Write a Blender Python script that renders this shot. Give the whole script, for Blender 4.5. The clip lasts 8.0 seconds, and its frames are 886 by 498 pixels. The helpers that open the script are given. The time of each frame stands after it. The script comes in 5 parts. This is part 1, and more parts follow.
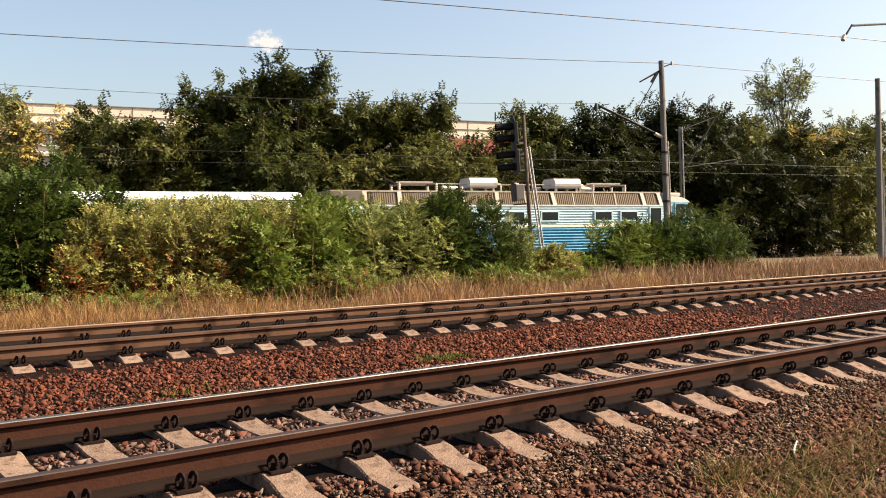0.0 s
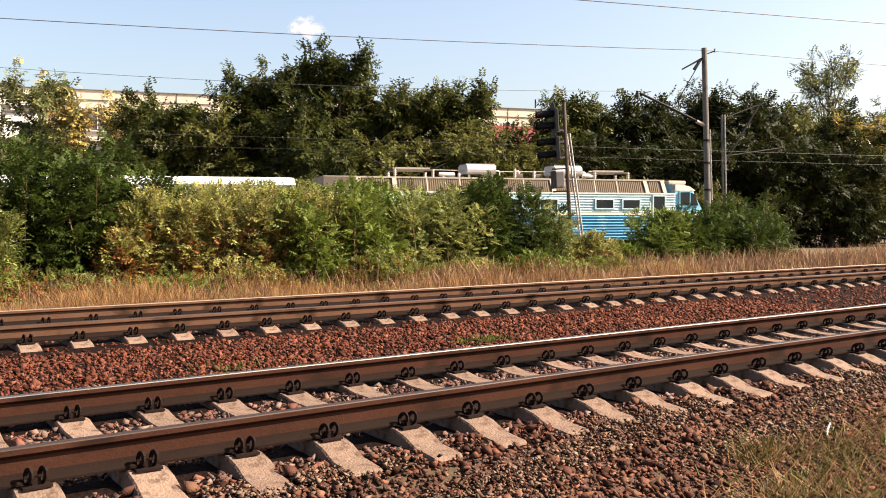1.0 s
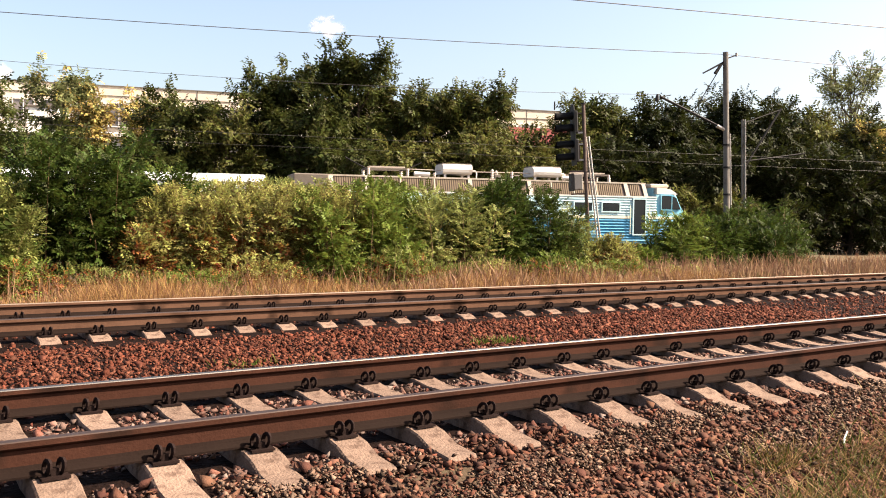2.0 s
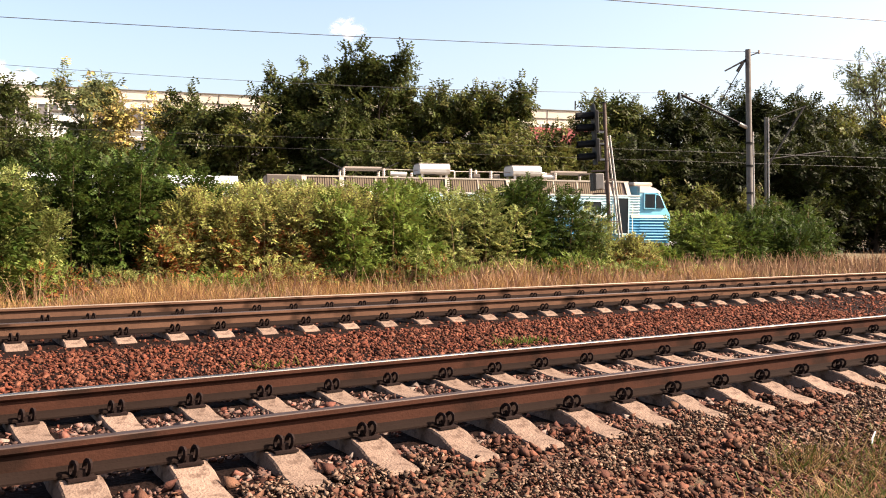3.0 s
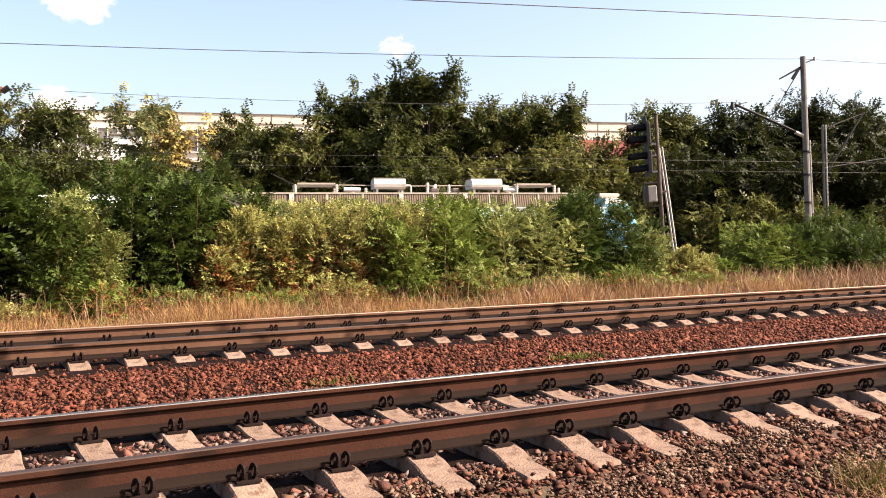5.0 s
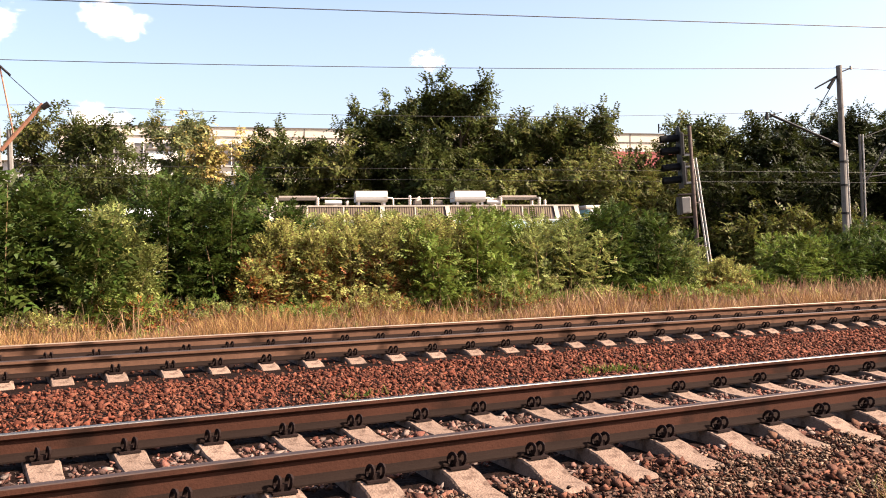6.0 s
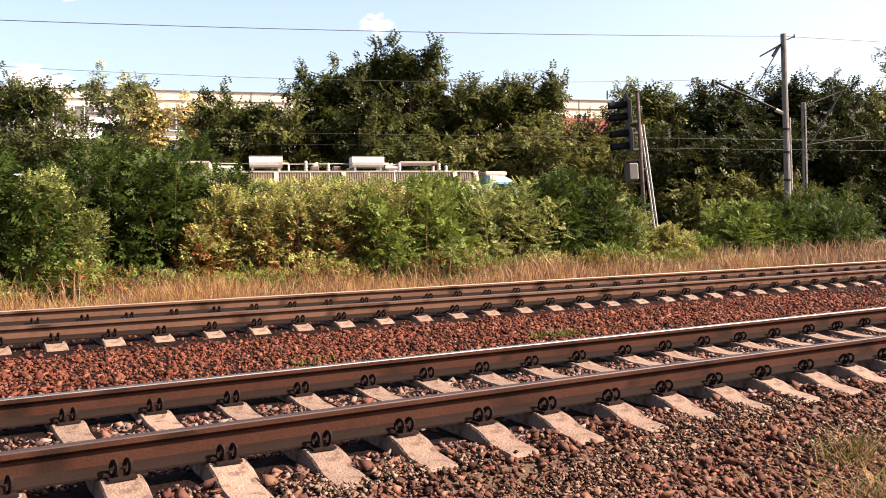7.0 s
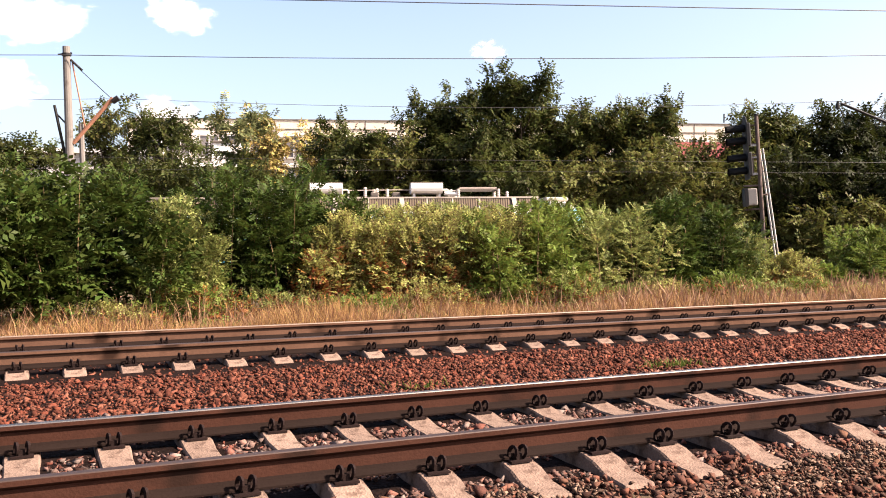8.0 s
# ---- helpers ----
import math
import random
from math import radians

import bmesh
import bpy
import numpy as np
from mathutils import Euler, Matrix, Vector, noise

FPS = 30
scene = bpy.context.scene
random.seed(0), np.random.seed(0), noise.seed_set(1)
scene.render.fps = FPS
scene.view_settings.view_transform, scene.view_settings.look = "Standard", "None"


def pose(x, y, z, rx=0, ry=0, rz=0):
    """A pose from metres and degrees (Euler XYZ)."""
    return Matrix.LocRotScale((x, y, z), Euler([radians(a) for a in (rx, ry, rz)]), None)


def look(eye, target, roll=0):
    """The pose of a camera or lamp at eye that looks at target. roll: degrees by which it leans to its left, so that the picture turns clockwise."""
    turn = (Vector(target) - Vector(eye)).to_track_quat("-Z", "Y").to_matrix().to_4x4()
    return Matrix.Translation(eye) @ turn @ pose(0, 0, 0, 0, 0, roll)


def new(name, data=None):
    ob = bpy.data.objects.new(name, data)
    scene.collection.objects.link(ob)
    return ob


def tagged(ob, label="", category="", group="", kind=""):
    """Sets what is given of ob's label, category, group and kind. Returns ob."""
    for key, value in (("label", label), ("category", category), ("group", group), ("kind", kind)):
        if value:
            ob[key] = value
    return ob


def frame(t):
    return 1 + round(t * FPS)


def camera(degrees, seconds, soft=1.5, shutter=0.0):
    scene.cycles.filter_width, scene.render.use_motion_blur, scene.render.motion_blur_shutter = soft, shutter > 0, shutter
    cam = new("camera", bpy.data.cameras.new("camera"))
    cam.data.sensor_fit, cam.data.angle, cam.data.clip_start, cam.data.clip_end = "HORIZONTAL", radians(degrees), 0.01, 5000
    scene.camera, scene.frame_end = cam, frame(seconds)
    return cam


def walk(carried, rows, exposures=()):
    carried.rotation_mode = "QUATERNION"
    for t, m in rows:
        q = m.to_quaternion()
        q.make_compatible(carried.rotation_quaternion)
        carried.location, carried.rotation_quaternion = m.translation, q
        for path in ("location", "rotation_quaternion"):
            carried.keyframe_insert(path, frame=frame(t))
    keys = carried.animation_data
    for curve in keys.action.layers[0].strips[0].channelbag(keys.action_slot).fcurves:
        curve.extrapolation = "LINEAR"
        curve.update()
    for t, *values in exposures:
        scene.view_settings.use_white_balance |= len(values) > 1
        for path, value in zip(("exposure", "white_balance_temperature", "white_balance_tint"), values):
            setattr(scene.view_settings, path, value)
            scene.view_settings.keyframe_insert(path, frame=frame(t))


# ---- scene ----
cam = camera(53.3, 8.0, soft=1.0)
PATH = [
    (0, (0.199, 0.17, 1.384), (1.449, 1.731, 1.34), -0.2),
    (0.5, (0.012, -0.011, 1.358), (1.213, 1.587, 1.291), -0.1),
    (1, (0.016, -0.004, 1.356), (1.197, 1.609, 1.283), 0.3),
    (2.5, (-0.001, -0.011, 1.353), (1.134, 1.633, 1.282), 1.4),
    (3, (0.005, -0.003, 1.353), (1.116, 1.659, 1.282), 0.8),
    (3.5, (0.003, -0.007, 1.355), (1.089, 1.672, 1.291), 0.2),
    (4, (0.005, -0.009, 1.36), (1.064, 1.687, 1.314), 0.4),
    (4.5, (-0.013, -0.024, 1.356), (1.028, 1.683, 1.293), -0.3),
    (4.7, (0.003, -0.02, 1.363), (1.043, 1.688, 1.315), -0.2),
    (5.8, (-0.043, -0.003, 1.369), (0.878, 1.772, 1.34), -0.5),
    (6, (-0.022, -0.005, 1.362), (0.928, 1.755, 1.353), -0.3),
    (6.5, (-0.007, 0.018, 1.351), (1.043, 1.72, 1.31), 0.9),
    (7, (0.027, 0.047, 1.354), (1.074, 1.749, 1.268), -0.3),
    (7.5, (0.009, 0.07, 1.37), (0.941, 1.839, 1.334), -0.3),
    (8, (-0.029, 0.005, 1.37), (0.8, 1.825, 1.342), -0.1),
]
walk(cam, [(t, look(eye, target, roll)) for t, eye, target, roll in PATH],
     exposures=[(0.0, 1.6, 7200, 11), (0.5, 1.68, 7200, 14), (1.0, 1.8, 7100, 14), (2.5, 1.97, 7000, 15), (3.5, 2.02, 6900, 16), (7.0, 2.05, 6800, 19), (8.0, 2.07, 6700, 20)])

# ---------------------------------------------------------------- light
SUN = Vector((0.84, -0.62, 0.92)).normalized()      # direction towards the sun
world = bpy.data.worlds.new("sky")
scene.world = world
world.use_nodes = True
_n = world.node_tree.nodes
_sky = _n.new("ShaderNodeTexSky")
_sky.sky_type, _sky.sun_disc = "NISHITA", False
_sky.sun_elevation = math.asin(SUN.z)
_sky.sun_rotation = math.atan2(SUN.x, SUN.y)
_sky.air_density, _sky.dust_density, _sky.ozone_density = 1.0, 3.2, 1.0
_n["Background"].inputs["Strength"].default_value = 0.078
world.node_tree.links.new(_sky.outputs[0], _n["Background"].inputs["Color"])
_sun = bpy.data.lights.new("sun", "SUN")
_sun.energy, _sun.angle, _sun.color = 5.0, radians(0.55), (1.0, 0.9, 0.76)
sun = new("sun", _sun)
sun.matrix_world = look(SUN * 50, (0, 0, 0))


# ---------------------------------------------------------------- materials
def mat(name, color, rough=0.8, metal=0.0, vary=0.25, scale=6.0, fine=60.0, bump=0.3, island=0.0, obj=0.0,
        stain=None, stain_at=0.62, stain_scale=1.5, spec=0.3, hue=0.0, through_light=0.0, depth=0.01, tones=()):
    m = bpy.data.materials.new(name)
    m.use_nodes = True
    nt = m.node_tree
    N, L = nt.nodes, nt.links
    b = N["Principled BSDF"]
    b.inputs["Roughness"].default_value, b.inputs["Metallic"].default_value = rough, metal
    b.inputs["Specular IOR Level"].default_value = spec
    tc = N.new("ShaderNodeTexCoord")

    def noise_tex(sc, detail=4):
        t = N.new("ShaderNodeTexNoise")
        t.inputs["Scale"].default_value, t.inputs["Detail"].default_value = sc, detail
        L.new(tc.outputs["Object"], t.inputs["Vector"])
        return t.outputs["Fac"]

    def math_node(op, a, c):
        t = N.new("ShaderNodeMath")
        t.operation = op
        for i, v in enumerate((a, c)):
            if isinstance(v, (int, float)):
                t.inputs[i].default_value = v
            else:
                L.new(v, t.inputs[i])
        return t.outputs[0]

    big, small = noise_tex(scale), noise_tex(fine, 3)
    val = math_node("ADD", math_node("MULTIPLY", math_node("SUBTRACT", big, 0.5), vary * 2.2),
                    math_node("MULTIPLY", math_node("SUBTRACT", small, 0.5), vary * 1.6))
    rnd = None
    if island:
        g = N.new("ShaderNodeNewGeometry")
        rnd = g.outputs["Random Per Island"]
        val = math_node("ADD", val, math_node("MULTIPLY", math_node("SUBTRACT", rnd, 0.5), island * 2))
    if obj:
        o = N.new("ShaderNodeObjectInfo")
        rnd = o.outputs["Random"]
        val = math_node("ADD", val, math_node("MULTIPLY", math_node("SUBTRACT", rnd, 0.5), obj * 2))
    hsv = N.new("ShaderNodeHueSaturation")
    hsv.inputs["Color"].default_value = (*color, 1)
    if tones:                               # pieces of several kinds mixed together
        tr_ = N.new("ShaderNodeValToRGB")
        els = tr_.color_ramp.elements
        while len(els) < len(tones):
            els.new(0.5)
        for i, c in enumerate(tones):
            els[i].position, els[i].color = i / (len(tones) - 1), (*c, 1)
        L.new(math_node("FRACT", math_node("MULTIPLY", rnd, 7.31), 0.0), tr_.inputs["Fac"])
        L.new(tr_.outputs["Color"], hsv.inputs["Color"])
    L.new(math_node("MAXIMUM", math_node("ADD", val, 1.0), 0.08), hsv.inputs["Value"])
    if hue and rnd is not None:
        L.new(math_node("ADD", math_node("MULTIPLY", math_node("SUBTRACT", rnd, 0.5), hue * 2), 0.5), hsv.inputs["Hue"])
    col = hsv.outputs["Color"]
    if stain:
        r = N.new("ShaderNodeValToRGB")
        r.color_ramp.elements[0].position, r.color_ramp.elements[1].position = stain_at - 0.07, stain_at + 0.09
        L.new(noise_tex(stain_scale, 6), r.inputs["Fac"])
        mx = N.new("ShaderNodeMix")
        mx.data_type = "RGBA"
        L.new(r.outputs["Color"], mx.inputs["Factor"])
        L.new(col, mx.inputs["A"])
        mx.inputs["B"].default_value = (*stain, 1)
        col = mx.outputs["Result"]
    L.new(col, b.inputs["Base Color"])
    if bump:
        bp = N.new("ShaderNodeBump")
        bp.inputs["Strength"].default_value, bp.inputs["Distance"].default_value = bump, depth
        L.new(small, bp.inputs["Height"])
        L.new(bp.outputs["Normal"], b.inputs["Normal"])
    if through_light:
        tr = N.new("ShaderNodeBsdfTranslucent")
        L.new(col, tr.inputs["Color"])
        ms = N.new("ShaderNodeMixShader")
        ms.inputs[0].default_value = through_light
        L.new(b.outputs[0], ms.inputs[1])
        L.new(tr.outputs[0], ms.inputs[2])
        L.new(ms.outputs[0], N["Material Output"].inputs["Surface"])
    return m


M_RAIL = mat("rusted rail steel", (0.036, 0.0145, 0.0092), 0.9, 0.0, 0.3, 3, 70, 0.3, stain=(0.016, 0.008, 0.0055), stain_at=0.6, stain_scale=2.5, spec=0.05)
M_RAIL_DUSTY = mat("dusty rusted rail steel", (0.085, 0.044, 0.028), 0.9, 0.0, 0.3, 3, 70, 0.3, stain=(0.022, 0.011, 0.007), stain_at=0.6, stain_scale=2.5, spec=0.05)
# near-black: brake dust plus the shade low on the rail, put into the colour
M_FOOT_SHADE = mat("rail foot with brake dust and painted shade", (0.011, 0.0065, 0.005), 0.95, 0, 0.3, 3, 70, 0.3, spec=0.05)
M_HEAD = mat("polished rail head", (0.18, 0.163, 0.145), 0.45, 1.0, 0.25, 3, 90, 0.08)
M_HEAD_TAN = mat("lightly worn rail head", (0.2, 0.15, 0.11), 0.5, 0.4, 0.2, 3, 90, 0.1)
M_HEAD_DULL = mat("dull rail head", (0.0384, 0.023, 0.0173), 0.55, 0.4, 0.15, 3, 90, 0.1)
M_CLIP = mat("rusty clip steel", (0.012, 0.0062, 0.005), 0.8, 0.1, 0.3, 20, 200, 0.3, spec=0.1)
M_CONC = mat("weathered sleeper concrete", (0.158, 0.106, 0.079), 0.92, 0, 0.34, 9, 60, 1.0, obj=0.14, stain=(0.06, 0.036, 0.026), stain_at=0.61, stain_scale=13, spec=0.1)
M_STONE_RED = mat("red ballast stone", (0.064, 0.0152, 0.0085), 0.9, 0, 0.2, 0.8, 90, 0.6, island=0.55, spec=0.1,
                  tones=((0.045, 0.0135, 0.008), (0.095, 0.027, 0.015), (0.068, 0.021, 0.0125), (0.115, 0.044, 0.026), (0.08, 0.026, 0.0155)))
M_STONE_SHOULDER = mat("brown gravel", (0.078, 0.032, 0.0185), 0.9, 0, 0.25, 0.9, 90, 0.4, island=0.75, spec=0.1,
                       tones=((0.04, 0.016, 0.011), (0.078, 0.031, 0.019), (0.06, 0.028, 0.02), (0.115, 0.06, 0.039), (0.072, 0.024, 0.0145), (0.085, 0.042, 0.028)))
M_STONE_PALE = mat("pale tan grit", (0.16, 0.105, 0.07), 0.9, 0, 0.25, 0.9, 90, 0.4, island=0.7, spec=0.1,
                   tones=((0.07, 0.042, 0.03), (0.13, 0.085, 0.058), (0.1, 0.058, 0.04), (0.14, 0.095, 0.066)))
M_STONE_GREY = mat("grey brown ballast stone", (0.062, 0.0275, 0.0185), 0.9, 0, 0.22, 0.9, 90, 0.4, island=0.75, spec=0.1,
                   tones=((0.06, 0.036, 0.03), (0.102, 0.054, 0.0408), (0.084, 0.0264, 0.0168), (0.12, 0.09, 0.0744), (0.072, 0.0384, 0.0288)))
M_STONE_OBJ = mat("loose ballast stone", (0.075, 0.033, 0.022), 0.9, 0, 0.2, 6, 90, 0.4, obj=0.4, hue=0.012, spec=0.1)
# far darker than the stones: shade of the gaps between them, painted in
M_BED_SHADE = mat("ballast bed with gap shade painted in", (0.008, 0.004, 0.003), 0.95, 0, 0.5, 1.2, 26, 1.0, depth=0.03, spec=0.05)
M_GROUND = mat("dry earth and grass", (0.0774, 0.0516, 0.0232), 0.95, 0, 0.35, 0.25, 9, 0.8, stain=(0.054, 0.06, 0.021), stain_scale=0.3, depth=0.03)
M_GRIT = mat("gritty trackside soil", (0.055, 0.027, 0.017), 0.95, 0, 0.4, 1.2, 30, 0.9, stain=(0.045, 0.032, 0.015), stain_scale=1.1, depth=0.02)


def leaf(name, c, hue=0.03, isl=0.45, tr=0.3, big=0.9):
    return mat(name, c, 0.55, 0, 0.22, big, 30, 0, island=isl, hue=hue, through_light=tr, spec=0.1)


M_LEAF_DARK = leaf("dark green leaf", (0.039, 0.056, 0.0105))
M_LEAF_MID = leaf("green leaf", (0.105, 0.132, 0.024))
M_LEAF_YEL = leaf("yellow green weed leaf", (0.225, 0.205, 0.062), 0.045, 0.55, 0.36)
M_LEAF_PALE = leaf("pale green leaf", (0.165, 0.175, 0.05), 0.03)
M_LEAF_RUST = leaf("rusty dry leaf", (0.2, 0.075, 0.025), 0.03)
M_LEAF_GOLD = leaf("golden autumn leaf", (0.34, 0.255, 0.085), 0.03)
M_LEAF_TREE = leaf("tree leaf", (0.047, 0.053, 0.013), 0.035, big=0.35)
# same kind of tree leaf, darkened for the trees that stand in shade
M_LEAF_SHADED = leaf("tree leaf with shade in its colour", (0.021, 0.0245, 0.0058), 0.03, big=0.35)
M_LEAF_OLIVE = leaf("olive tree leaf", (0.088, 0.086, 0.021), 0.04, big=0.35)
M_LEAF_BARE = leaf("thin grey green leaf", (0.115, 0.125, 0.05), 0.02)
M_GRASS = leaf("dry orange grass", (0.26, 0.138, 0.058), 0.025, 0.5, 0.3, 0.4)
M_GRASS_PALE = leaf("pale dry grass", (0.21, 0.12, 0.07), 0.02, 0.35, 0.25, 0.4)
M_GRASS_GREEN = leaf("green grass blade", (0.072, 0.088, 0.016), 0.04, 0.4, 0.25)
M_STRAW = leaf("verge straw", (0.2, 0.12, 0.055), 0.02, 0.4, 0.2)
M_VERGE = leaf("verge grass blade", (0.06, 0.068, 0.013), 0.03, 0.4, 0.2)
M_BARK = mat("dark bark", (0.0525, 0.0364, 0.0252), 0.95, 0, 0.3, 6, 40, 0.8)
M_STEM = mat("weed stem", (0.13, 0.085, 0.04), 0.9, 0, 0.3, 6, 40, 0.4)

M_CAB = mat("light blue cab paint", (0.17, 0.47, 0.6), 0.5, 0, 0.12, 1.2, 20, 0.05, stain=(0.33, 0.52, 0.56), stain_scale=2.2)
M_BLUE = mat("faded blue carbody paint", (0.03, 0.21, 0.36), 0.45, 0, 0.14, 1.2, 20, 0.05, stain=(0.13, 0.33, 0.44), stain_scale=1.4)
M_PALE = mat("pale blue carbody paint", (0.42, 0.58, 0.61), 0.45, 0, 0.1, 1.2, 20, 0.05, stain=(0.357, 0.425, 0.425), stain_scale=1.4)
M_WHITE = mat("dirty white paint", (0.5861, 0.5544, 0.5069), 0.55, 0, 0.1, 1.5, 25, 0.08, stain=(0.405, 0.342, 0.279), stain_at=0.68, stain_scale=2)
M_TRIM = mat("dusty tan trim paint", (0.38, 0.33, 0.265), 0.7, 0, 0.18, 1.5, 25, 0.1, stain=(0.26, 0.2, 0.15), stain_scale=2.5)
M_GRILLE = mat("brown dusty grille", (0.15, 0.112, 0.074), 0.8, 0.1, 0.2, 2, 40, 0.2)
M_GRILLE_DARK = mat("dark grille recess", (0.07, 0.05, 0.045), 0.9, 0, 0.2, 2, 40, 0.2)
M_ROOF = mat("grey brown roof paint", (0.12, 0.099, 0.081), 0.75, 0, 0.25, 1.5, 25, 0.2)
M_DARK = mat("dark underframe", (0.03, 0.026, 0.024), 0.8, 0.1, 0.3, 3, 40, 0.3)
M_GLASS = mat("dark window glass", (0.015, 0.02, 0.024), 0.1, 0, 0.05, 3, 10, 0, spec=0.3)
M_CREAM = mat("cream frame paint", (0.72, 0.68, 0.52), 0.6, 0, 0.1, 2, 30, 0.05)
M_INSUL = mat("ceramic insulator", (0.4, 0.33, 0.27), 0.3, 0, 0.15, 6, 40, 0)
M_COACH = mat("white coach paint", (0.5861, 0.6019, 0.6178), 0.5, 0, 0.08, 1, 20, 0.05, stain=(0.45, 0.45, 0.45), stain_scale=0.8)
M_POLE = mat("weathered concrete pole", (0.14, 0.125, 0.11), 0.9, 0, 0.25, 2, 40, 0.5, stain=(0.066, 0.051, 0.042), stain_scale=2)
M_STEEL = mat("dark bracket steel", (0.012, 0.01, 0.009), 0.7, 0.3, 0.25, 4, 50, 0.3)
M_RUST_STEEL = mat("rusty bracket steel", (0.3, 0.14, 0.085), 0.8, 0.2, 0.3, 4, 50, 0.3)
M_WIRE = mat("overhead wire", (0.06, 0.055, 0.055), 0.6, 0.5, 0.1, 1, 10, 0)
M_SIGBLACK = mat("black signal enamel", (0.0049, 0.0042, 0.0042), 0.6, 0, 0.3, 5, 40, 0.2)
M_SIGPOST = mat("rusty grey signal post", (0.0956, 0.0675, 0.0562), 0.8, 0.1, 0.35, 4, 50, 0.4, stain=(0.0788, 0.0338, 0.0253), stain_scale=3)
M_LENS = mat("dark signal lens", (0.02, 0.012, 0.012), 0.1, 0, 0.1, 5, 40, 0, spec=0.6)
M_RELAY = mat("dirty grey box paint", (0.2, 0.18, 0.16), 0.7, 0, 0.25, 3, 40, 0.1, stain=(0.1, 0.07, 0.055), stain_scale=5)
M_BOXGREY = mat("grey relay box paint", (0.35, 0.329, 0.301), 0.6, 0, 0.15, 3, 40, 0.1, stain=(0.21, 0.14, 0.105), stain_scale=4)
M_WALL = mat("cream rendered wall", (0.62, 0.53, 0.42), 0.9, 0, 0.1, 0.3, 8, 0.2, stain=(0.5225, 0.4085, 0.323), stain_scale=0.25)
M_WALL_LOW = mat("grey plastered wall", (0.5, 0.46, 0.42), 0.9, 0, 0.15, 0.5, 8, 0.2)
M_ROOF_WHITE = mat("white sheet roof", (0.78, 0.74, 0.66), 0.6, 0, 0.1, 0.6, 8, 0.1)
M_ROOF_RED = mat("red sheet roof", (0.12, 0.02, 0.015), 0.7, 0, 0.15, 0.6, 8, 0.1)
M_PANE = mat("facade window glass", (0.16, 0.14, 0.13), 0.25, 0, 0.3, 0.8, 8, 0, obj=0.3, spec=0.5)


def cloud_material():
    """White vapour, thinning unevenly to nothing at its rim."""
    m = bpy.data.materials.new("white cloud vapour")
    m.use_nodes = True
    N, L = m.node_tree.nodes, m.node_tree.links
    N.remove(N["Principled BSDF"])
    tc, nz, gr = N.new("ShaderNodeTexCoord"), N.new("ShaderNodeTexNoise"), N.new("ShaderNodeTexGradient")
    gr.gradient_type = "SPHERICAL"
    nz.inputs["Scale"].default_value, nz.inputs["Detail"].default_value = 2.4, 6
    oi = N.new("ShaderNodeObjectInfo")
    va = N.new("ShaderNodeVectorMath")
    L.new(tc.outputs["Object"], va.inputs[0])
    L.new(oi.outputs["Location"], va.inputs[1])
    L.new(va.outputs[0], nz.inputs["Vector"])
    L.new(tc.outputs["Object"], gr.inputs["Vector"])
    ad = N.new("ShaderNodeMath")
    ad.operation = "MULTIPLY_ADD"
    ad.inputs[1].default_value = 1.25
    L.new(nz.outputs["Fac"], ad.inputs[0])
    L.new(gr.outputs["Fac"], ad.inputs[2])
    rp = N.new("ShaderNodeMapRange")
    rp.interpolation_type = "SMOOTHSTEP"
    for k, v in (("From Min", 0.92), ("From Max", 1.4), ("To Min", 0.0), ("To Max", 0.85)):
        rp.inputs[k].default_value = v
    L.new(ad.outputs[0], rp.inputs["Value"])
    df, tr, mx = N.new("ShaderNodeBsdfDiffuse"), N.new("ShaderNodeBsdfTransparent"), N.new("ShaderNodeMixShader")
    df.inputs["Color"].default_value = (0.95, 0.95, 0.97, 1)
    L.new(rp.outputs[0], mx.inputs[0])
    L.new(tr.outputs[0], mx.inputs[1])
    L.new(df.outputs[0], mx.inputs[2])
    L.new(mx.outputs[0], N["Material Output"].inputs["Surface"])
    return m


M_CLOUD = cloud_material()


# ---------------------------------------------------------------- mesh helpers
def mesh_np(name, verts, faces, material, smooth=False):
    """A mesh from vertex and quad (or triangle) index arrays."""
    verts, faces = np.asarray(verts, np.float32), np.asarray(faces, np.int32)
    me = bpy.data.meshes.new(name)
    k = faces.shape[1]
    me.vertices.add(len(verts))
    me.vertices.foreach_set("co", verts.ravel())
    me.loops.add(faces.size)
    me.loops.foreach_set("vertex_index", faces.ravel())
    me.polygons.add(len(faces))
    me.polygons.foreach_set("loop_start", np.arange(0, faces.size, k, dtype=np.int32))
    me.update(calc_edges=True)
    me.validate()
    me.materials.append(material)
    if smooth:
        me.polygons.foreach_set("use_smooth", [True] * len(faces))
    return me


def empty(name, m=None, **tags):
    ob = new(name)
    ob.empty_display_size = 0.2
    if m is not None:
        ob.matrix_basis = m
    return tagged(ob, **tags)


def part(name, bm, material, parent, label="", smooth=False):
    """Links a bmesh (or a mesh) as one mesh object under a thing or a part."""
    if isinstance(bm, bpy.types.Mesh):
        me = bm
    else:
        me = bpy.data.meshes.new(name)
        bm.to_mesh(me)
        bm.free()
        me.materials.append(material)
        if smooth:
            me.polygons.foreach_set("use_smooth", [True] * len(me.polygons))
    ob = new(name, me)
    ob.parent = parent
    return tagged(ob, label=label)


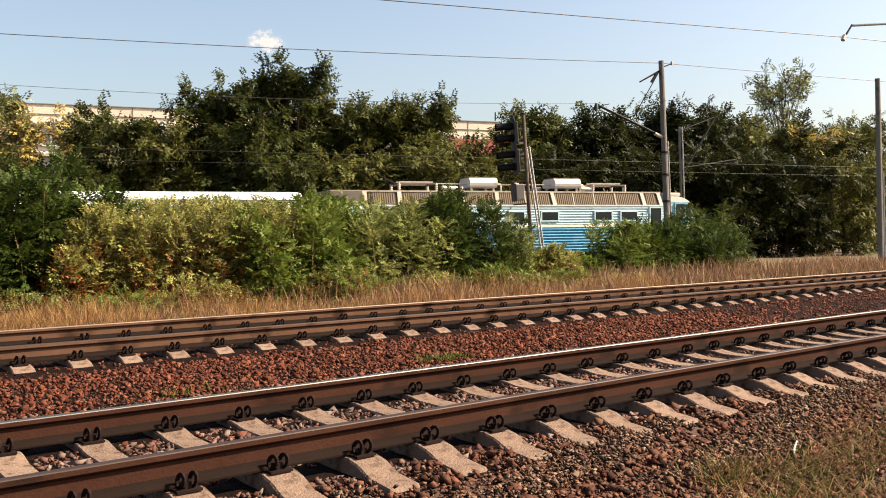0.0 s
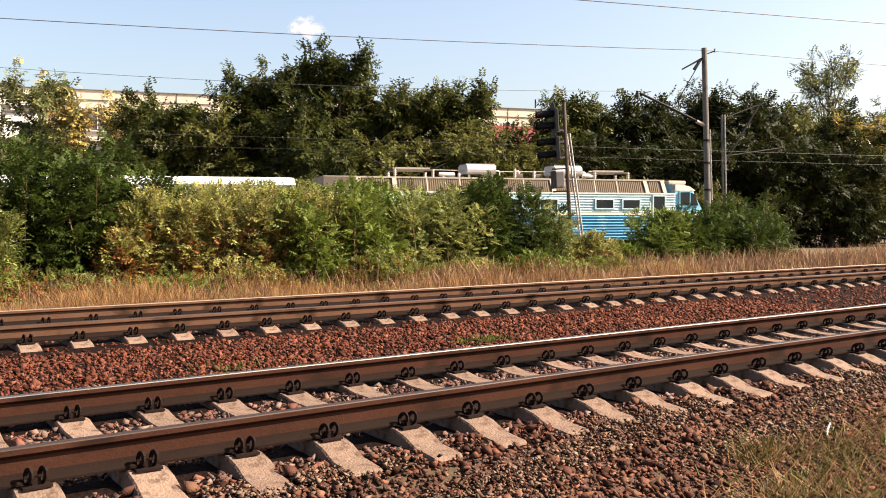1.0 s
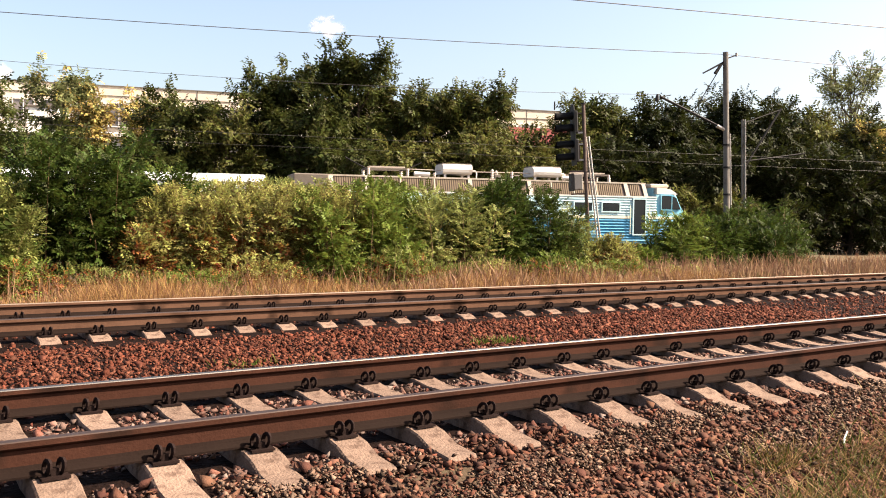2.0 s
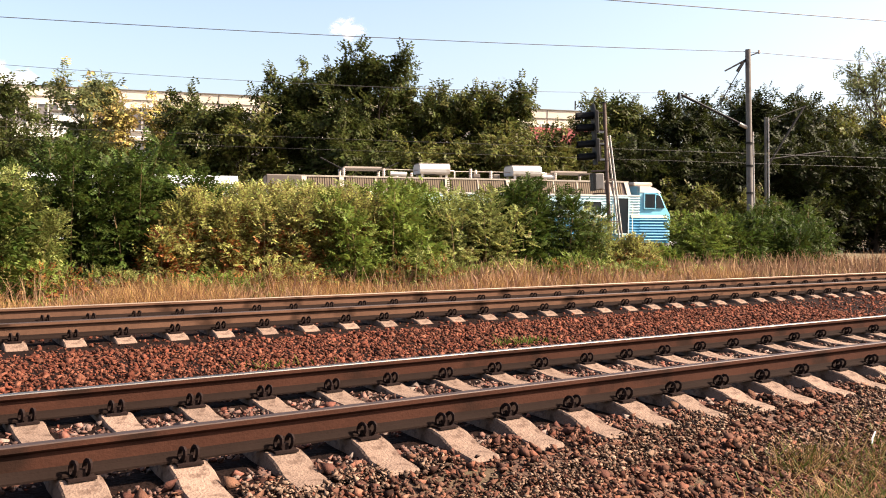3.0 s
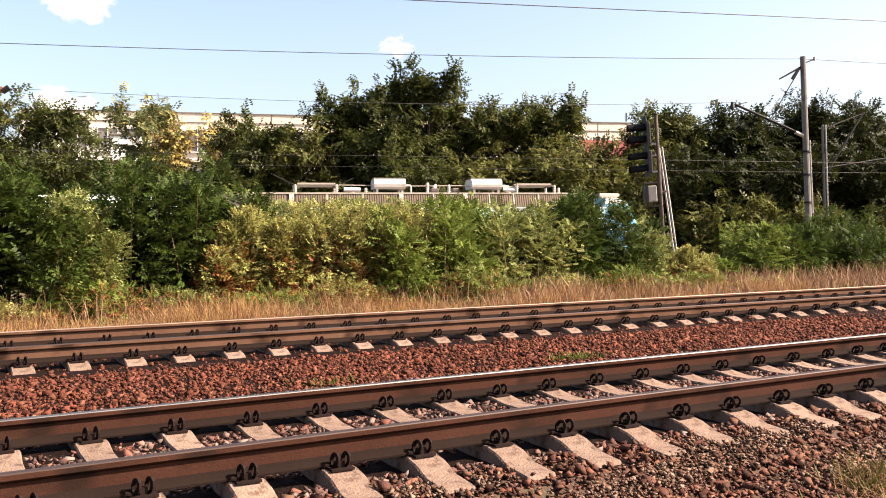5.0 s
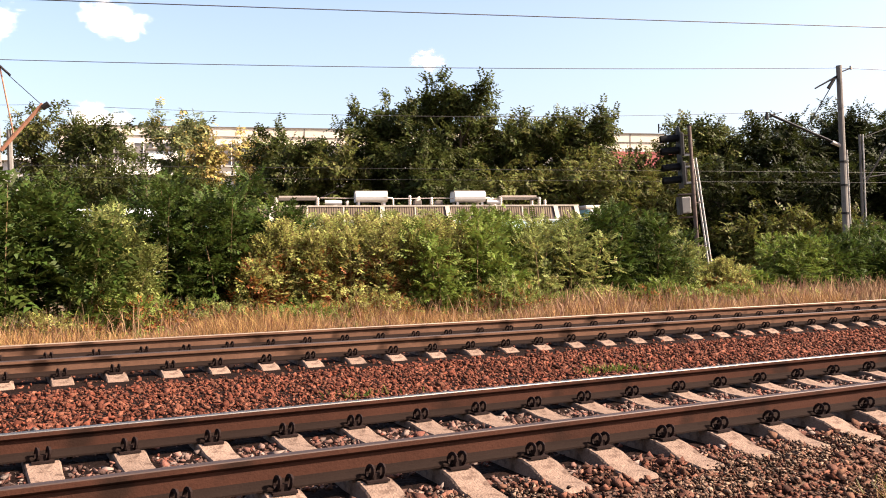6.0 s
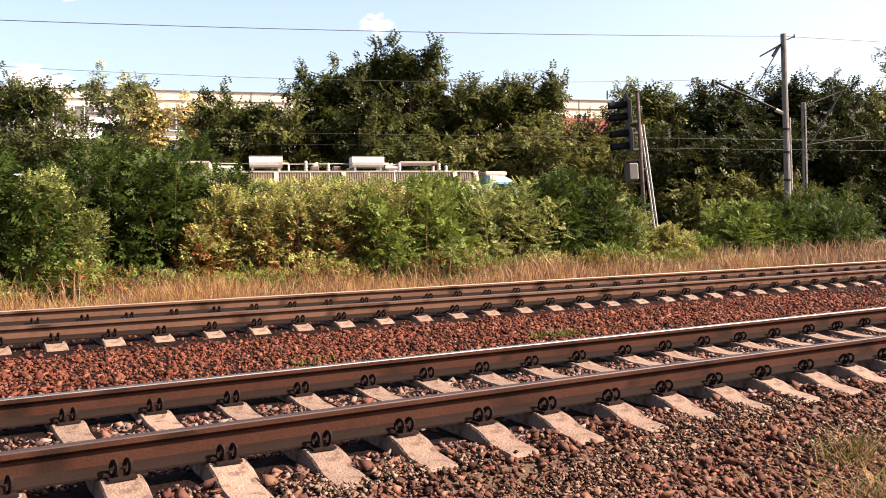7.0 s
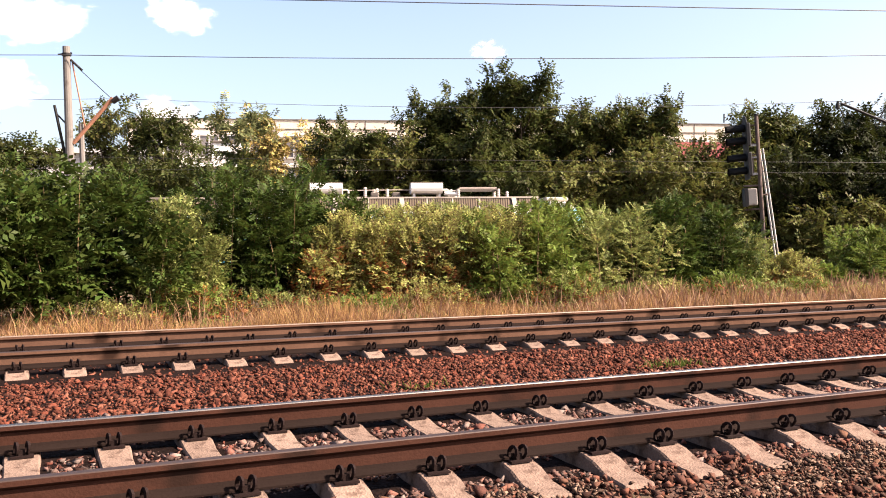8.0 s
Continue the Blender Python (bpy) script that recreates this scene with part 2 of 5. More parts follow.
def box(x0, x1, y0, y1, z0, z1, bev=0.0, bm=None):
    bm = bm or bmesh.new()
    r = bmesh.ops.create_cube(bm, size=1.0)
    for v in r["verts"]:
        v.co = Vector((x0 + (v.co.x + 0.5) * (x1 - x0), y0 + (v.co.y + 0.5) * (y1 - y0), z0 + (v.co.z + 0.5) * (z1 - z0)))
    if bev:
        es = list({e for v in r["verts"] for e in v.link_edges})
        bmesh.ops.bevel(bm, geom=es, offset=bev, segments=1, affect="EDGES")
    return bm


def tube(pts, r0, r1=None, sides=8, bm=None, caps=True):
    """A round bar along points, tapering from r0 to r1."""
    bm = bm or bmesh.new()
    r1 = r0 if r1 is None else r1
    pts = [Vector(p) for p in pts]
    rings = []
    ref = None
    for i, p in enumerate(pts):
        d = (pts[min(i + 1, len(pts) - 1)] - pts[max(i - 1, 0)]).normalized()
        if ref is None:
            ref = d.orthogonal().normalized()
        a = (ref - d * ref.dot(d))
        a = a.normalized() if a.length > 1e-5 else d.orthogonal().normalized()
        ref = a
        b = d.cross(a)
        r = r0 + (r1 - r0) * i / max(1, len(pts) - 1)
        rings.append([bm.verts.new(p + (a * math.cos(k * math.tau / sides) + b * math.sin(k * math.tau / sides)) * r) for k in range(sides)])
    for A, B in zip(rings, rings[1:]):
        for k in range(sides):
            bm.faces.new((A[k], A[(k + 1) % sides], B[(k + 1) % sides], B[k]))
    if caps:
        bm.faces.new(rings[0][::-1])
        bm.faces.new(rings[-1])
    return bm


def prism(profile, x0, x1, bm=None):
    """Extrudes a (y, z) outline along x."""
    bm = bm or bmesh.new()
    a = [bm.verts.new((x0, y, z)) for y, z in profile]
    b = [bm.verts.new((x1, y, z)) for y, z in profile]
    n = len(profile)
    for i in range(n):
        bm.faces.new((a[i], a[(i + 1) % n], b[(i + 1) % n], b[i]))
    bm.faces.new(a[::-1])
    bm.faces.new(b)
    bmesh.ops.recalc_face_normals(bm, faces=bm.faces)
    return bm


# ---------------------------------------------------------------- the lie of the land
def land(y):
    """Height of the ground across the tracks."""
    return float(np.interp(y, [-60, 2.6, 3.3, 4.15, 4.4, 6.9, 7.4, 9.2, 9.6, 12.2, 13.6, 19, 60, 3000],
                           [-0.42, -0.42, -0.36, -0.11, -0.085, -0.085, -0.045, -0.05, -0.06, -0.07, -0.3, -0.4, -0.8, -1.0]))


ALPHA = math.atan(0.35)                 # the yard lies at this angle to the two running lines
YARD = Matrix.Rotation(-ALPHA, 4, "Z")  # yard space: x along the yard, y away from the running lines


def yard(u, v, z=0.0, rx=0, ry=0, rz=0):
    return YARD @ pose(u, v, z, rx, ry, rz)


def make_ground():
    g = bmesh.new()
    xs = [-3000, -200, -40, -8, 0, 8, 16, 30, 60, 120, 300, 3000]
    rows = [-3000, -60, 2.6, 3.3, 4.15, 4.4, 6.9, 7.4, 9.2, 9.6, 12.2, 13.6, 19, 60, 300, 3000]
    grid = [[g.verts.new((x, y, land(y))) for x in xs] for y in rows]
    for a, b in zip(grid, grid[1:]):
        for i in range(len(xs) - 1):
            g.faces.new((a[i], a[i + 1], b[i + 1], b[i]))
    me = bpy.data.meshes.new("ground")
    g.to_mesh(me)
    g.free()
    for m in (M_GROUND, M_BED_SHADE, M_GRIT):
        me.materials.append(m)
    # the strip under the tracks gets the bed colour that holds the gap shade
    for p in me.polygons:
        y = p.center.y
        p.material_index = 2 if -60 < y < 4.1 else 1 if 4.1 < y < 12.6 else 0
    tagged(new("ground", me), label="trackside ground of dry earth, grit and ballast", category="ground", kind="structure")


make_ground()

# ---------------------------------------------------------------- running lines
STEP = 0.548
NEAR_Y, FAR_Y, GAUGE = 4.78, 10.10, 1.595
RAIL_FOOT = 0.012


def rail_profile():
    half = [(0.075, 0), (0.075, 0.011), (0.02, 0.032), (0.009, 0.05), (0.009, 0.128), (0.03, 0.14), (0.0375, 0.148), (0.0365, 0.1745), (0.031, 0.18)]
    return [(y, z) for y, z in half] + [(-y, z) for y, z in reversed(half)]


def rail_mesh(x0, x1, head, web):
    bm = prism(rail_profile(), x0, x1)
    me = bpy.data.meshes.new("rail")
    bm.to_mesh(me)
    bm.free()
    me.materials.append(web)
    me.materials.append(head)
    me.materials.append(M_FOOT_SHADE)
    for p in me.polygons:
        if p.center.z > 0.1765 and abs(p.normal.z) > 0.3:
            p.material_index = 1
        # foot and lower web take the colour with shade painted in
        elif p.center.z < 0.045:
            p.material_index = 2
    return me


def sleeper_mesh():
    """Prestressed concrete sleeper: waisted, with sloped shoulders outside the rail seats."""
    st = [(-1.36, 0.13, 0.085, -0.12), (-1.33, 0.145, 0.1, -0.1), (-1.14, 0.145, 0.1, -0.078), (-1.0, 0.14, 0.1, -0.02), (-0.9, 0.14, 0.1, 0.0), (-0.68, 0.14, 0.1, 0.0),
          (-0.5, 0.125, 0.095, -0.03), (0, 0.12, 0.09, -0.045)]
    st = st + [(-y, a, b, z) for y, a, b, z in reversed(st[:-1])]
    bm = bmesh.new()
    rings = []
    for y, wb, wt, z in st:
        rings.append([bm.verts.new((sx * w, y, zz)) for sx, w, zz in ((-1, wb, -0.2), (1, wb, -0.2), (1, wt + 0.01, z - 0.012), (1, wt, z), (-1, wt, z), (-1, wt + 0.01, z - 0.012))])
    for a, b in zip(rings, rings[1:]):
        for k in range(6):
            bm.faces.new((a[k], a[(k + 1) % 6], b[(k + 1) % 6], b[k]))
    bm.faces.new(rings[0])
    bm.faces.new(rings[-1][::-1])
    bmesh.ops.recalc_face_normals(bm, faces=bm.faces)
    me = bpy.data.meshes.new("sleeper")
    bm.to_mesh(me)
    bm.free()
    me.materials.append(M_CONC)
    return me


def clip_mesh(side):
    """Spring rail clip: two upright loops on a plate beside the rail foot."""
    bm = box(-0.07, 0.07, -0.05, 0.055, 0.0, 0.014)
    for sx in (-1, 1):
        pts = []
        for k in range(10):
            a = -1.2 + k * (math.pi + 2.4) / 9
            y = 0.036 * math.cos(a) - 0.012 * math.sin(a)
            pts.append((sx * 0.034 - 0.16 * y * side, y, 0.056 + 0.039 * math.sin(a)))
        tube(pts, 0.0125, sides=4, bm=bm)
    box(-0.02, 0.02, -0.02, 0.02, 0.01, 0.05, bm=bm)
    for v in bm.verts:
        v.co.y *= side
    bmesh.ops.recalc_face_normals(bm, faces=bm.faces)
    me = bpy.data.meshes.new("rail_clip")
    bm.to_mesh(me)
    bm.free()
    me.materials.append(M_CLIP)
    return me


CLIP_OUT, CLIP_IN, SLEEPER = clip_mesh(1), clip_mesh(-1), sleeper_mesh()


def make_track(y, phase, n0, n1, heads, web, cant, label):
    track = empty("railway_track", pose(0, y + GAUGE / 2, -cant / 2, -math.degrees(cant / GAUGE)), label=label, category="railway track", kind="structure")
    for k, sy in enumerate((-1, 1)):
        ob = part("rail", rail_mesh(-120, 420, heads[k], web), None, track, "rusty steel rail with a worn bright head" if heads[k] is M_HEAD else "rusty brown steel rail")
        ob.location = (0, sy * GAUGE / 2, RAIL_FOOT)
    rng = random.Random(int(y * 10))
    for i in range(n0 - 40, n1):
        s = part("sleeper", SLEEPER, None, track)
        s.location = (phase + STEP * i + rng.uniform(-0.012, 0.012), rng.uniform(-0.015, 0.015), rng.uniform(-0.006, 0.004))
        s.rotation_euler = (0, 0, rng.uniform(-0.008, 0.008))
        for sy in (-1, 1) if i >= n0 else ():
            for side, me in ((-1, CLIP_OUT), (1, CLIP_IN)):
                if side == 1 and i > 16:
                    continue
                c = part("rail_clip", me, None, s)
                c.location = (0, sy * GAUGE / 2 + side * 0.1, 0.0)
                c.rotation_euler = (0, 0, rng.uniform(-0.05, 0.05))
    return track


make_track(NEAR_Y, 0.957, -8, 90, (M_HEAD_DULL, M_HEAD), M_RAIL, 0.04, "near railway track with concrete sleepers on brown ballast")
make_track(FAR_Y, 1.387, -8, 130, (M_HEAD_DULL, M_HEAD_TAN), M_RAIL_DUSTY, 0.0, "far railway track with concrete sleepers on red ballast")


# ---------------------------------------------------------------- ballast
STONE_V = np.array([(1, -0.6, -0.6), (-1, -0.7, -0.6), (0.1, 1, -0.6), (0.85, -0.6, 0.6), (-0.8, -0.5, 0.6), (-0.1, 0.9, 0.6)], float)
STONE_F = np.array([(0, 1, 2), (3, 5, 4), (0, 3, 4), (0, 4, 1), (1, 4, 5), (1, 5, 2), (2, 5, 3), (2, 3, 0)])


def stones(rng, xy, size, lift=0.0, flat=0.8):
    n = len(xy)
    v = STONE_V[None] * 0.52 + rng.uniform(-0.27, 0.27, (n, 6, 3))
    v *= (size * np.clip(rng.lognormal(-0.08, 0.38, n), 0.4, 2.1))[:, None, None] * rng.uniform(0.42, 1.42, (n, 1, 3))
    q = rng.normal(size=(n, 4))
    q /= np.linalg.norm(q, axis=1, keepdims=True)
    w, x, y, z = q.T
    R = np.stack([1 - 2 * (y * y + z * z), 2 * (x * y - w * z), 2 * (x * z + w * y), 2 * (x * y + w * z), 1 - 2 * (x * x + z * z), 2 * (y * z - w * x),
                  2 * (x * z - w * y), 2 * (y * z + w * x), 1 - 2 * (x * x + y * y)], 1).reshape(n, 3, 3)
    v = np.einsum("nij,nkj->nki", R, v) * np.array([1, 1, flat])
    z0 = np.array([land(t) for t in xy[:, 1]]) + rng.uniform(-0.028, 0.02, n) + lift
    v += np.stack([xy[:, 0], xy[:, 1], z0], 1)[:, None]
    f = STONE_F[None] + (np.arange(n) * 6)[:, None, None]
    return v.reshape(-1, 3), f.reshape(-1, 3)


def off_sleepers(xy):
    """Leaves the sleepers' tops bare."""
    keep = np.ones(len(xy), bool)
    for y, phase in ((NEAR_Y, 0.957), (FAR_Y, 1.387)):
        mid = y + GAUGE / 2
        d = np.abs((xy[:, 0] - phase + STEP / 2) % STEP - STEP / 2)
        keep &= ~((np.abs(xy[:, 1] - mid) < 1.38) & (d < 0.125))
        keep &= ~((np.abs(np.abs(xy[:, 1] - mid) - GAUGE / 2) < 0.14))
    return xy[keep]


def scatter(rng, x0, x1, y0, y1, per_m2):
    n = int((x1 - x0) * (y1 - y0) * per_m2)
    return off_sleepers(np.stack([rng.uniform(x0, x1, n), rng.uniform(y0, y1, n)], 1))


def make_ballast():
    rng = np.random.default_rng(5)
    bed = empty("ballast", label="loose crushed red and brown ballast stones between the tracks", category="ballast", kind="structure")
    red = np.concatenate([scatter(rng, -0.8, 13, 7.35, 9.35, 1150), scatter(rng, 13, 30, 7.35, 9.35, 280), scatter(rng, -1.5, 22, 9.35, 12.4, 160), scatter(rng, 30, 55, 7.35, 9.35, 70), scatter(rng, -14, -1.5, 7.35, 12.4, 120)])
    v, f = stones(rng, red, 0.034)
    tagged(part("red_stones", mesh_np("red_stones", v, f, M_STONE_RED), None, bed, "crushed red stone"), kind="stuff")
    grey = np.concatenate([scatter(rng, -0.4, 8, 4.45, 7.4, 1450), scatter(rng, 8, 24, 3.9, 7.4, 290), scatter(rng, 26, 50, 3.9, 7.4, 90), scatter(rng, -14, -1, 3.9, 7.4, 160)])
    v, f = stones(rng, grey, 0.034, -0.004)
    tagged(part("brown_stones", mesh_np("brown_stones", v, f, M_STONE_GREY), None, bed, "grey and brown crushed stone"), kind="stuff")
    low = np.concatenate([scatter(rng, 0, 9, 3.9, 4.5, 2000), scatter(rng, 0.8, 8.0, 2.7, 3.95, 2500), scatter(rng, 8.0, 18, 2.6, 3.95, 300), scatter(rng, -10, 0.2, 2.5, 3.95, 220), scatter(rng, -5, 12, 1.6, 2.5, 160)])
    fade = np.clip((low[:, 1] - 2.55) / 0.7, 0.12, 1) * np.clip((low[:, 0] - 0.4) / 1.2, 0.15, 1)     # thins out raggedly
    low = low[rng.uniform(size=len(low)) < np.where(low[:, 1] > 3.9, 1, fade)]
    v, f = stones(rng, low, 0.033, 0.002, 0.75)
    tagged(part("small_stones", mesh_np("small_stones", v, f, M_STONE_SHOULDER), None, bed, "small brown stone and grit"), kind="stuff")
    band = np.concatenate([scatter(rng, 1.2, 10, 3.6, 4.35, 3000), scatter(rng, 1.5, 8, 3.0, 3.6, 350)])
    keep = rng.uniform(size=len(band)) < 0.45 + 0.55 * np.sin(band[:, 0] * 2.1 + 3 * np.sin(band[:, 1] * 4.0))
    v, f = stones(rng, band[keep], 0.021, 0.03, 0.7)
    tagged(part("pale_grit", mesh_np("pale_grit", v, f, M_STONE_PALE), None, bed, "pale tan grit along the sleeper ends"), kind="stuff")
    shapes = []
    for k in range(8):
        v, f = stones(rng, np.array([[0.0, 5.0]]), 0.042)
        v[:, 2] -= v[:, 2].mean()
        shapes.append(mesh_np("stone", v - np.array([0, 5.0, 0]), f, M_STONE_OBJ))
    pts = scatter(rng, 0.8, 6.5, 3.4, 4.6, 60)[:290]
    for i, (x, y) in enumerate(pts):
        s = part("stone", shapes[i % 8], None, bed)
        s.location = (x, y, land(y) + 0.025)
        s.rotation_euler = (0, 0, rng.uniform(0, 6.28))


# ---------------------------------------------------------------- plants
def frond_template(pairs, length, leaf_len, leaf_w):
    """A feathered leaf: a row of leaflet pairs and one at the tip, along +x, each a folded diamond."""
    quads = []
    for i in range(pairs):
        x = length * (0.2 + 0.75 * i / max(1, pairs - 1))
        for s in (-1, 1):
            quads.append([(x, 0, 0), (x + leaf_len * 0.35, s * leaf_len * 0.35 - leaf_w * 0.5 * s * 0.3, 0.1 * leaf_len), (x + leaf_len * 0.45, s * leaf_len, -0.25 * leaf_len), (x - leaf_w * 0.35, s * leaf_len * 0.55, -0.02 * leaf_len)])
    quads.append([(length, 0, 0), (length + leaf_len * 0.5, leaf_w * 0.5, 0), (length + leaf_len, 0, -0.2 * leaf_len), (length + leaf_len * 0.5, -leaf_w * 0.5, 0)])
    return np.array(quads)


def thin(tmpl):
    """The same frond with three-cornered leaflets, for trees far off."""
    return np.ascontiguousarray(np.stack([tmpl[:, 0] * 0.7 + tmpl[:, 1] * 0.3, tmpl[:, 2], tmpl[:, 3] * 1.15 - tmpl[:, 0] * 0.15], 1))


def spread(rng, tmpl, centres, out, size, droop=0.35, jitter=0.5):
    """Puts copies of a frond at the centres, pointing outwards."""
    n = len(centres)
    d = out + rng.normal(scale=jitter, size=(n, 3))
    d[:, 2] -= droop
    d /= np.linalg.norm(d, axis=1, keepdims=True) + 1e-9
    up = np.tile(np.array([0, 0, 1.0]), (n, 1)) + rng.normal(scale=0.45, size=(n, 3))
    s = np.cross(up, d)
    s /= np.linalg.norm(s, axis=1, keepdims=True) + 1e-9
    u = np.cross(d, s)
    B = np.stack([d, s, u], 2) * (size * rng.uniform(0.65, 1.3, n))[:, None, None]
    q = tmpl.reshape(-1, 3)
    v = np.einsum("nij,kj->nki", B, q) + centres[:, None]
    nv = len(q)
    f = np.arange(n * nv).reshape(-1, tmpl.shape[1])
    return v.reshape(-1, 3), f


FROND_BUSH = frond_template(4, 0.27, 0.1, 0.05)
FROND_TREE = thin(frond_template(3, 0.42, 0.24, 0.2))
FROND_WEED = thin(frond_template(3, 0.15, 0.085, 0.06))


def shell(rng, n, centre, radii, inner=0.55):
    d = rng.normal(size=(n, 3))
    d /= np.linalg.norm(d, axis=1, keepdims=True)
    r = inner + (1 - inner) * rng.uniform(0, 1, n) ** 0.6
    return np.asarray(centre) + d * r[:, None] * np.asarray(radii), d


def bush(seed, x, y, w, d, h, material, label, count, tmpl=FROND_BUSH, size=1.0, extra=None, category="bush"):
    """A thicket of upright leaning shoots, each leafed from low down to its tip."""
    rng = np.random.default_rng(seed)
    weed = tmpl is FROND_WEED
    base = empty("bush", pose(x, y, land(y)), label=label, category=category, group="bushes along the line")
    stems = bmesh.new()
    C, O, S = [], [], []
    n = max(6, int(w * (9 if weed else 5) + d * 2))
    m = max(10, int(count * (3.0 if weed else 2.1)) // n)
    for k in range(n):
        px = w * (-0.56 + 1.12 * (k + rng.uniform(0, 1)) / n)
        py = rng.uniform(-0.5, 0.5) * d
        edge = 1 - 0.3 * abs(2 * px / w) ** 2.5
        top = h * edge * rng.uniform(0.84, 1.1)
        lean = np.array([rng.normal() * 0.12 + 0.1 * px / w, rng.normal() * 0.1, 0]) * top
        foot, tip = np.array([px, py, -0.08]), np.array([px, py, top]) + lean
        mid = (foot + tip) / 2 - lean * 0.22
        tube([foot, mid, tip], 0.016 if weed else 0.022, 0.004, 4, stems)
        t = 0.1 + 0.92 * rng.uniform(0, 1, m) ** 0.8 if h < 2.6 else 0.24 + 0.78 * rng.uniform(0, 1, m) ** 0.75
        a = rng.uniform(0, math.tau, m)
        out = np.stack([np.cos(a), np.sin(a), np.full(m, 0.35)], 1)
        reach = ((0.38 if weed else 0.55) * (1.1 - t) ** 0.4) * rng.uniform(0.1, 1.1, m)
        axis = ((1 - t) ** 2)[:, None] * foot + (2 * t * (1 - t))[:, None] * mid + (t ** 2)[:, None] * tip
        C.append(axis + out * reach[:, None] * np.array([1, 1, 0.4]))
        O.append(out * np.array([1, 1, 1]) + np.array([0, 0, 1.0]) * (t ** 3)[:, None])
        S.append(size * (1.1 - 0.35 * t))
    C, O, S = np.concatenate(C), np.concatenate(O), np.concatenate(S)
    keep = C[:, 2] > 0.1
    C, O, S = C[keep], O[keep], S[keep]
    tagged(part("branchwork", stems, M_STEM, base), kind="stuff")
    droop = 0.05 if weed else 0.35
    if extra:
        pick = rng.uniform(size=len(C)) + 0.75 * (C[:, 2] / h - 0.45) < extra[1]
        v, f = spread(rng, tmpl, C[pick], O[pick], S[pick], droop)
        if len(v):
            tagged(part("turned_leaves", mesh_np("turned_leaves", v, f, extra[0]), None, base, extra[2]), kind="stuff")
        C, O, S = C[~pick], O[~pick], S[~pick]
    v, f = spread(rng, tmpl, C, O, S, droop)
    tagged(part("foliage", mesh_np("foliage", v, f, material), None, base), kind="stuff")
    return base


def tree(seed, u, v_, h, w, material, label, count, size=0.95, low=0.12, extra=None, z0=-0.8, bare=False):
    """A tree in the yard: tapered trunk, limbs, ragged leaf clumps round the limb ends and leafy sprays standing out of the crown."""
    rng = np.random.default_rng(seed)
    base = empty("tree", yard(u, v_, z0), label=label, category="tree", group="trees behind the yard")
    H = h - z0
    limbs = bmesh.new()
    C, O, twigs = [], [], []
    n = int(12 + w * 2.6)
    for k in range(n):
        t = low + (1 - low) * (k + 0.5) / n
        prof = math.sin(math.pi * min(1, 0.22 + 0.78 * (1 - (t - low) / (1 - low)) ** 0.8)) ** 0.7 if t > 0.4 else 0.9
        a = k * 2.4 + rng.uniform(-0.5, 0.5)
        reach = 0.5 * w * max(0.14, prof) * rng.uniform(0.35, 1.0)
        end = np.array([math.cos(a) * reach, math.sin(a) * reach, H * min(0.86, t + rng.uniform(-0.06, 0.03))])
        st = np.array([0, 0, H * max(0.12, t - 0.22)])
        twigs.append(([st, (st + end) / 2 + np.array([0, 0, -0.04 * H]), end], 0.045 + 0.003 * H, 0.012))
        rad = (0.15 * w + 0.36) * rng.uniform(0.6, 1.15) * (0.75 if t > 0.8 else 1)
        m = int(count * 1.75 / n)
        c, o = shell(rng, m, end, (rad, rad, rad * 0.7), 0.35)
        C.append(c)
        O.append(o)
        for j in range(5 if bare else 3):
            way = np.array([math.cos(a) * 0.55, math.sin(a) * 0.55, rng.uniform(0.1, 1.0)]) + rng.normal(size=3) * 0.45
            length = rng.uniform(0.7, 1.5) * (0.5 * rad + 0.45) * (1.45 if t > 0.6 else 1)
            e2 = end + way / np.linalg.norm(way) * length * 1.25
            twigs.append(([end, e2], 0.035 if bare else 0.02, 0.008))
            q = rng.uniform(0.25, 1.0, max(4, int(m * 0.22)))
            C.append(end + (e2 - end) * q[:, None] + rng.normal(size=(len(q), 3)) * 0.12)
            O.append(np.tile(way, (len(q), 1)) * 0.7 + rng.normal(size=(len(q), 3)) * 0.7)
    C, O = np.concatenate(C), np.concatenate(O)
    k = (H - 0.15) / np.percentile(C[:, 2], 99.7)
    C[:, 2] *= k
    for pts, r0, r1 in twigs:
        tube([(p[0], p[1], p[2] * k) for p in pts], r0, r1, 4, limbs, caps=False)
    part("trunk", tube([(0, 0, -0.2), (rng.normal() * 0.15, 0, H * 0.3), (rng.normal() * 0.2, rng.normal() * 0.2, H * 0.75)], 0.045 * H ** 0.7 + 0.03, 0.03, 7), M_BARK, base)
    tagged(part("limb_work", limbs, M_BARK, base), kind="stuff")
    if extra:
        pick = rng.uniform(size=len(C)) < extra[1]
        vv, f = spread(rng, FROND_TREE, C[pick], O[pick], size)
        tagged(part("turned_leaves", mesh_np("turned_leaves", vv, f, extra[0]), None, base, extra[2]), kind="stuff")
        C, O = C[~pick], O[~pick]
    vv, f = spread(rng, FROND_TREE, C, O, size)
    tagged(part("crown", mesh_np("crown", vv, f, material), None, base), kind="stuff")
    return base


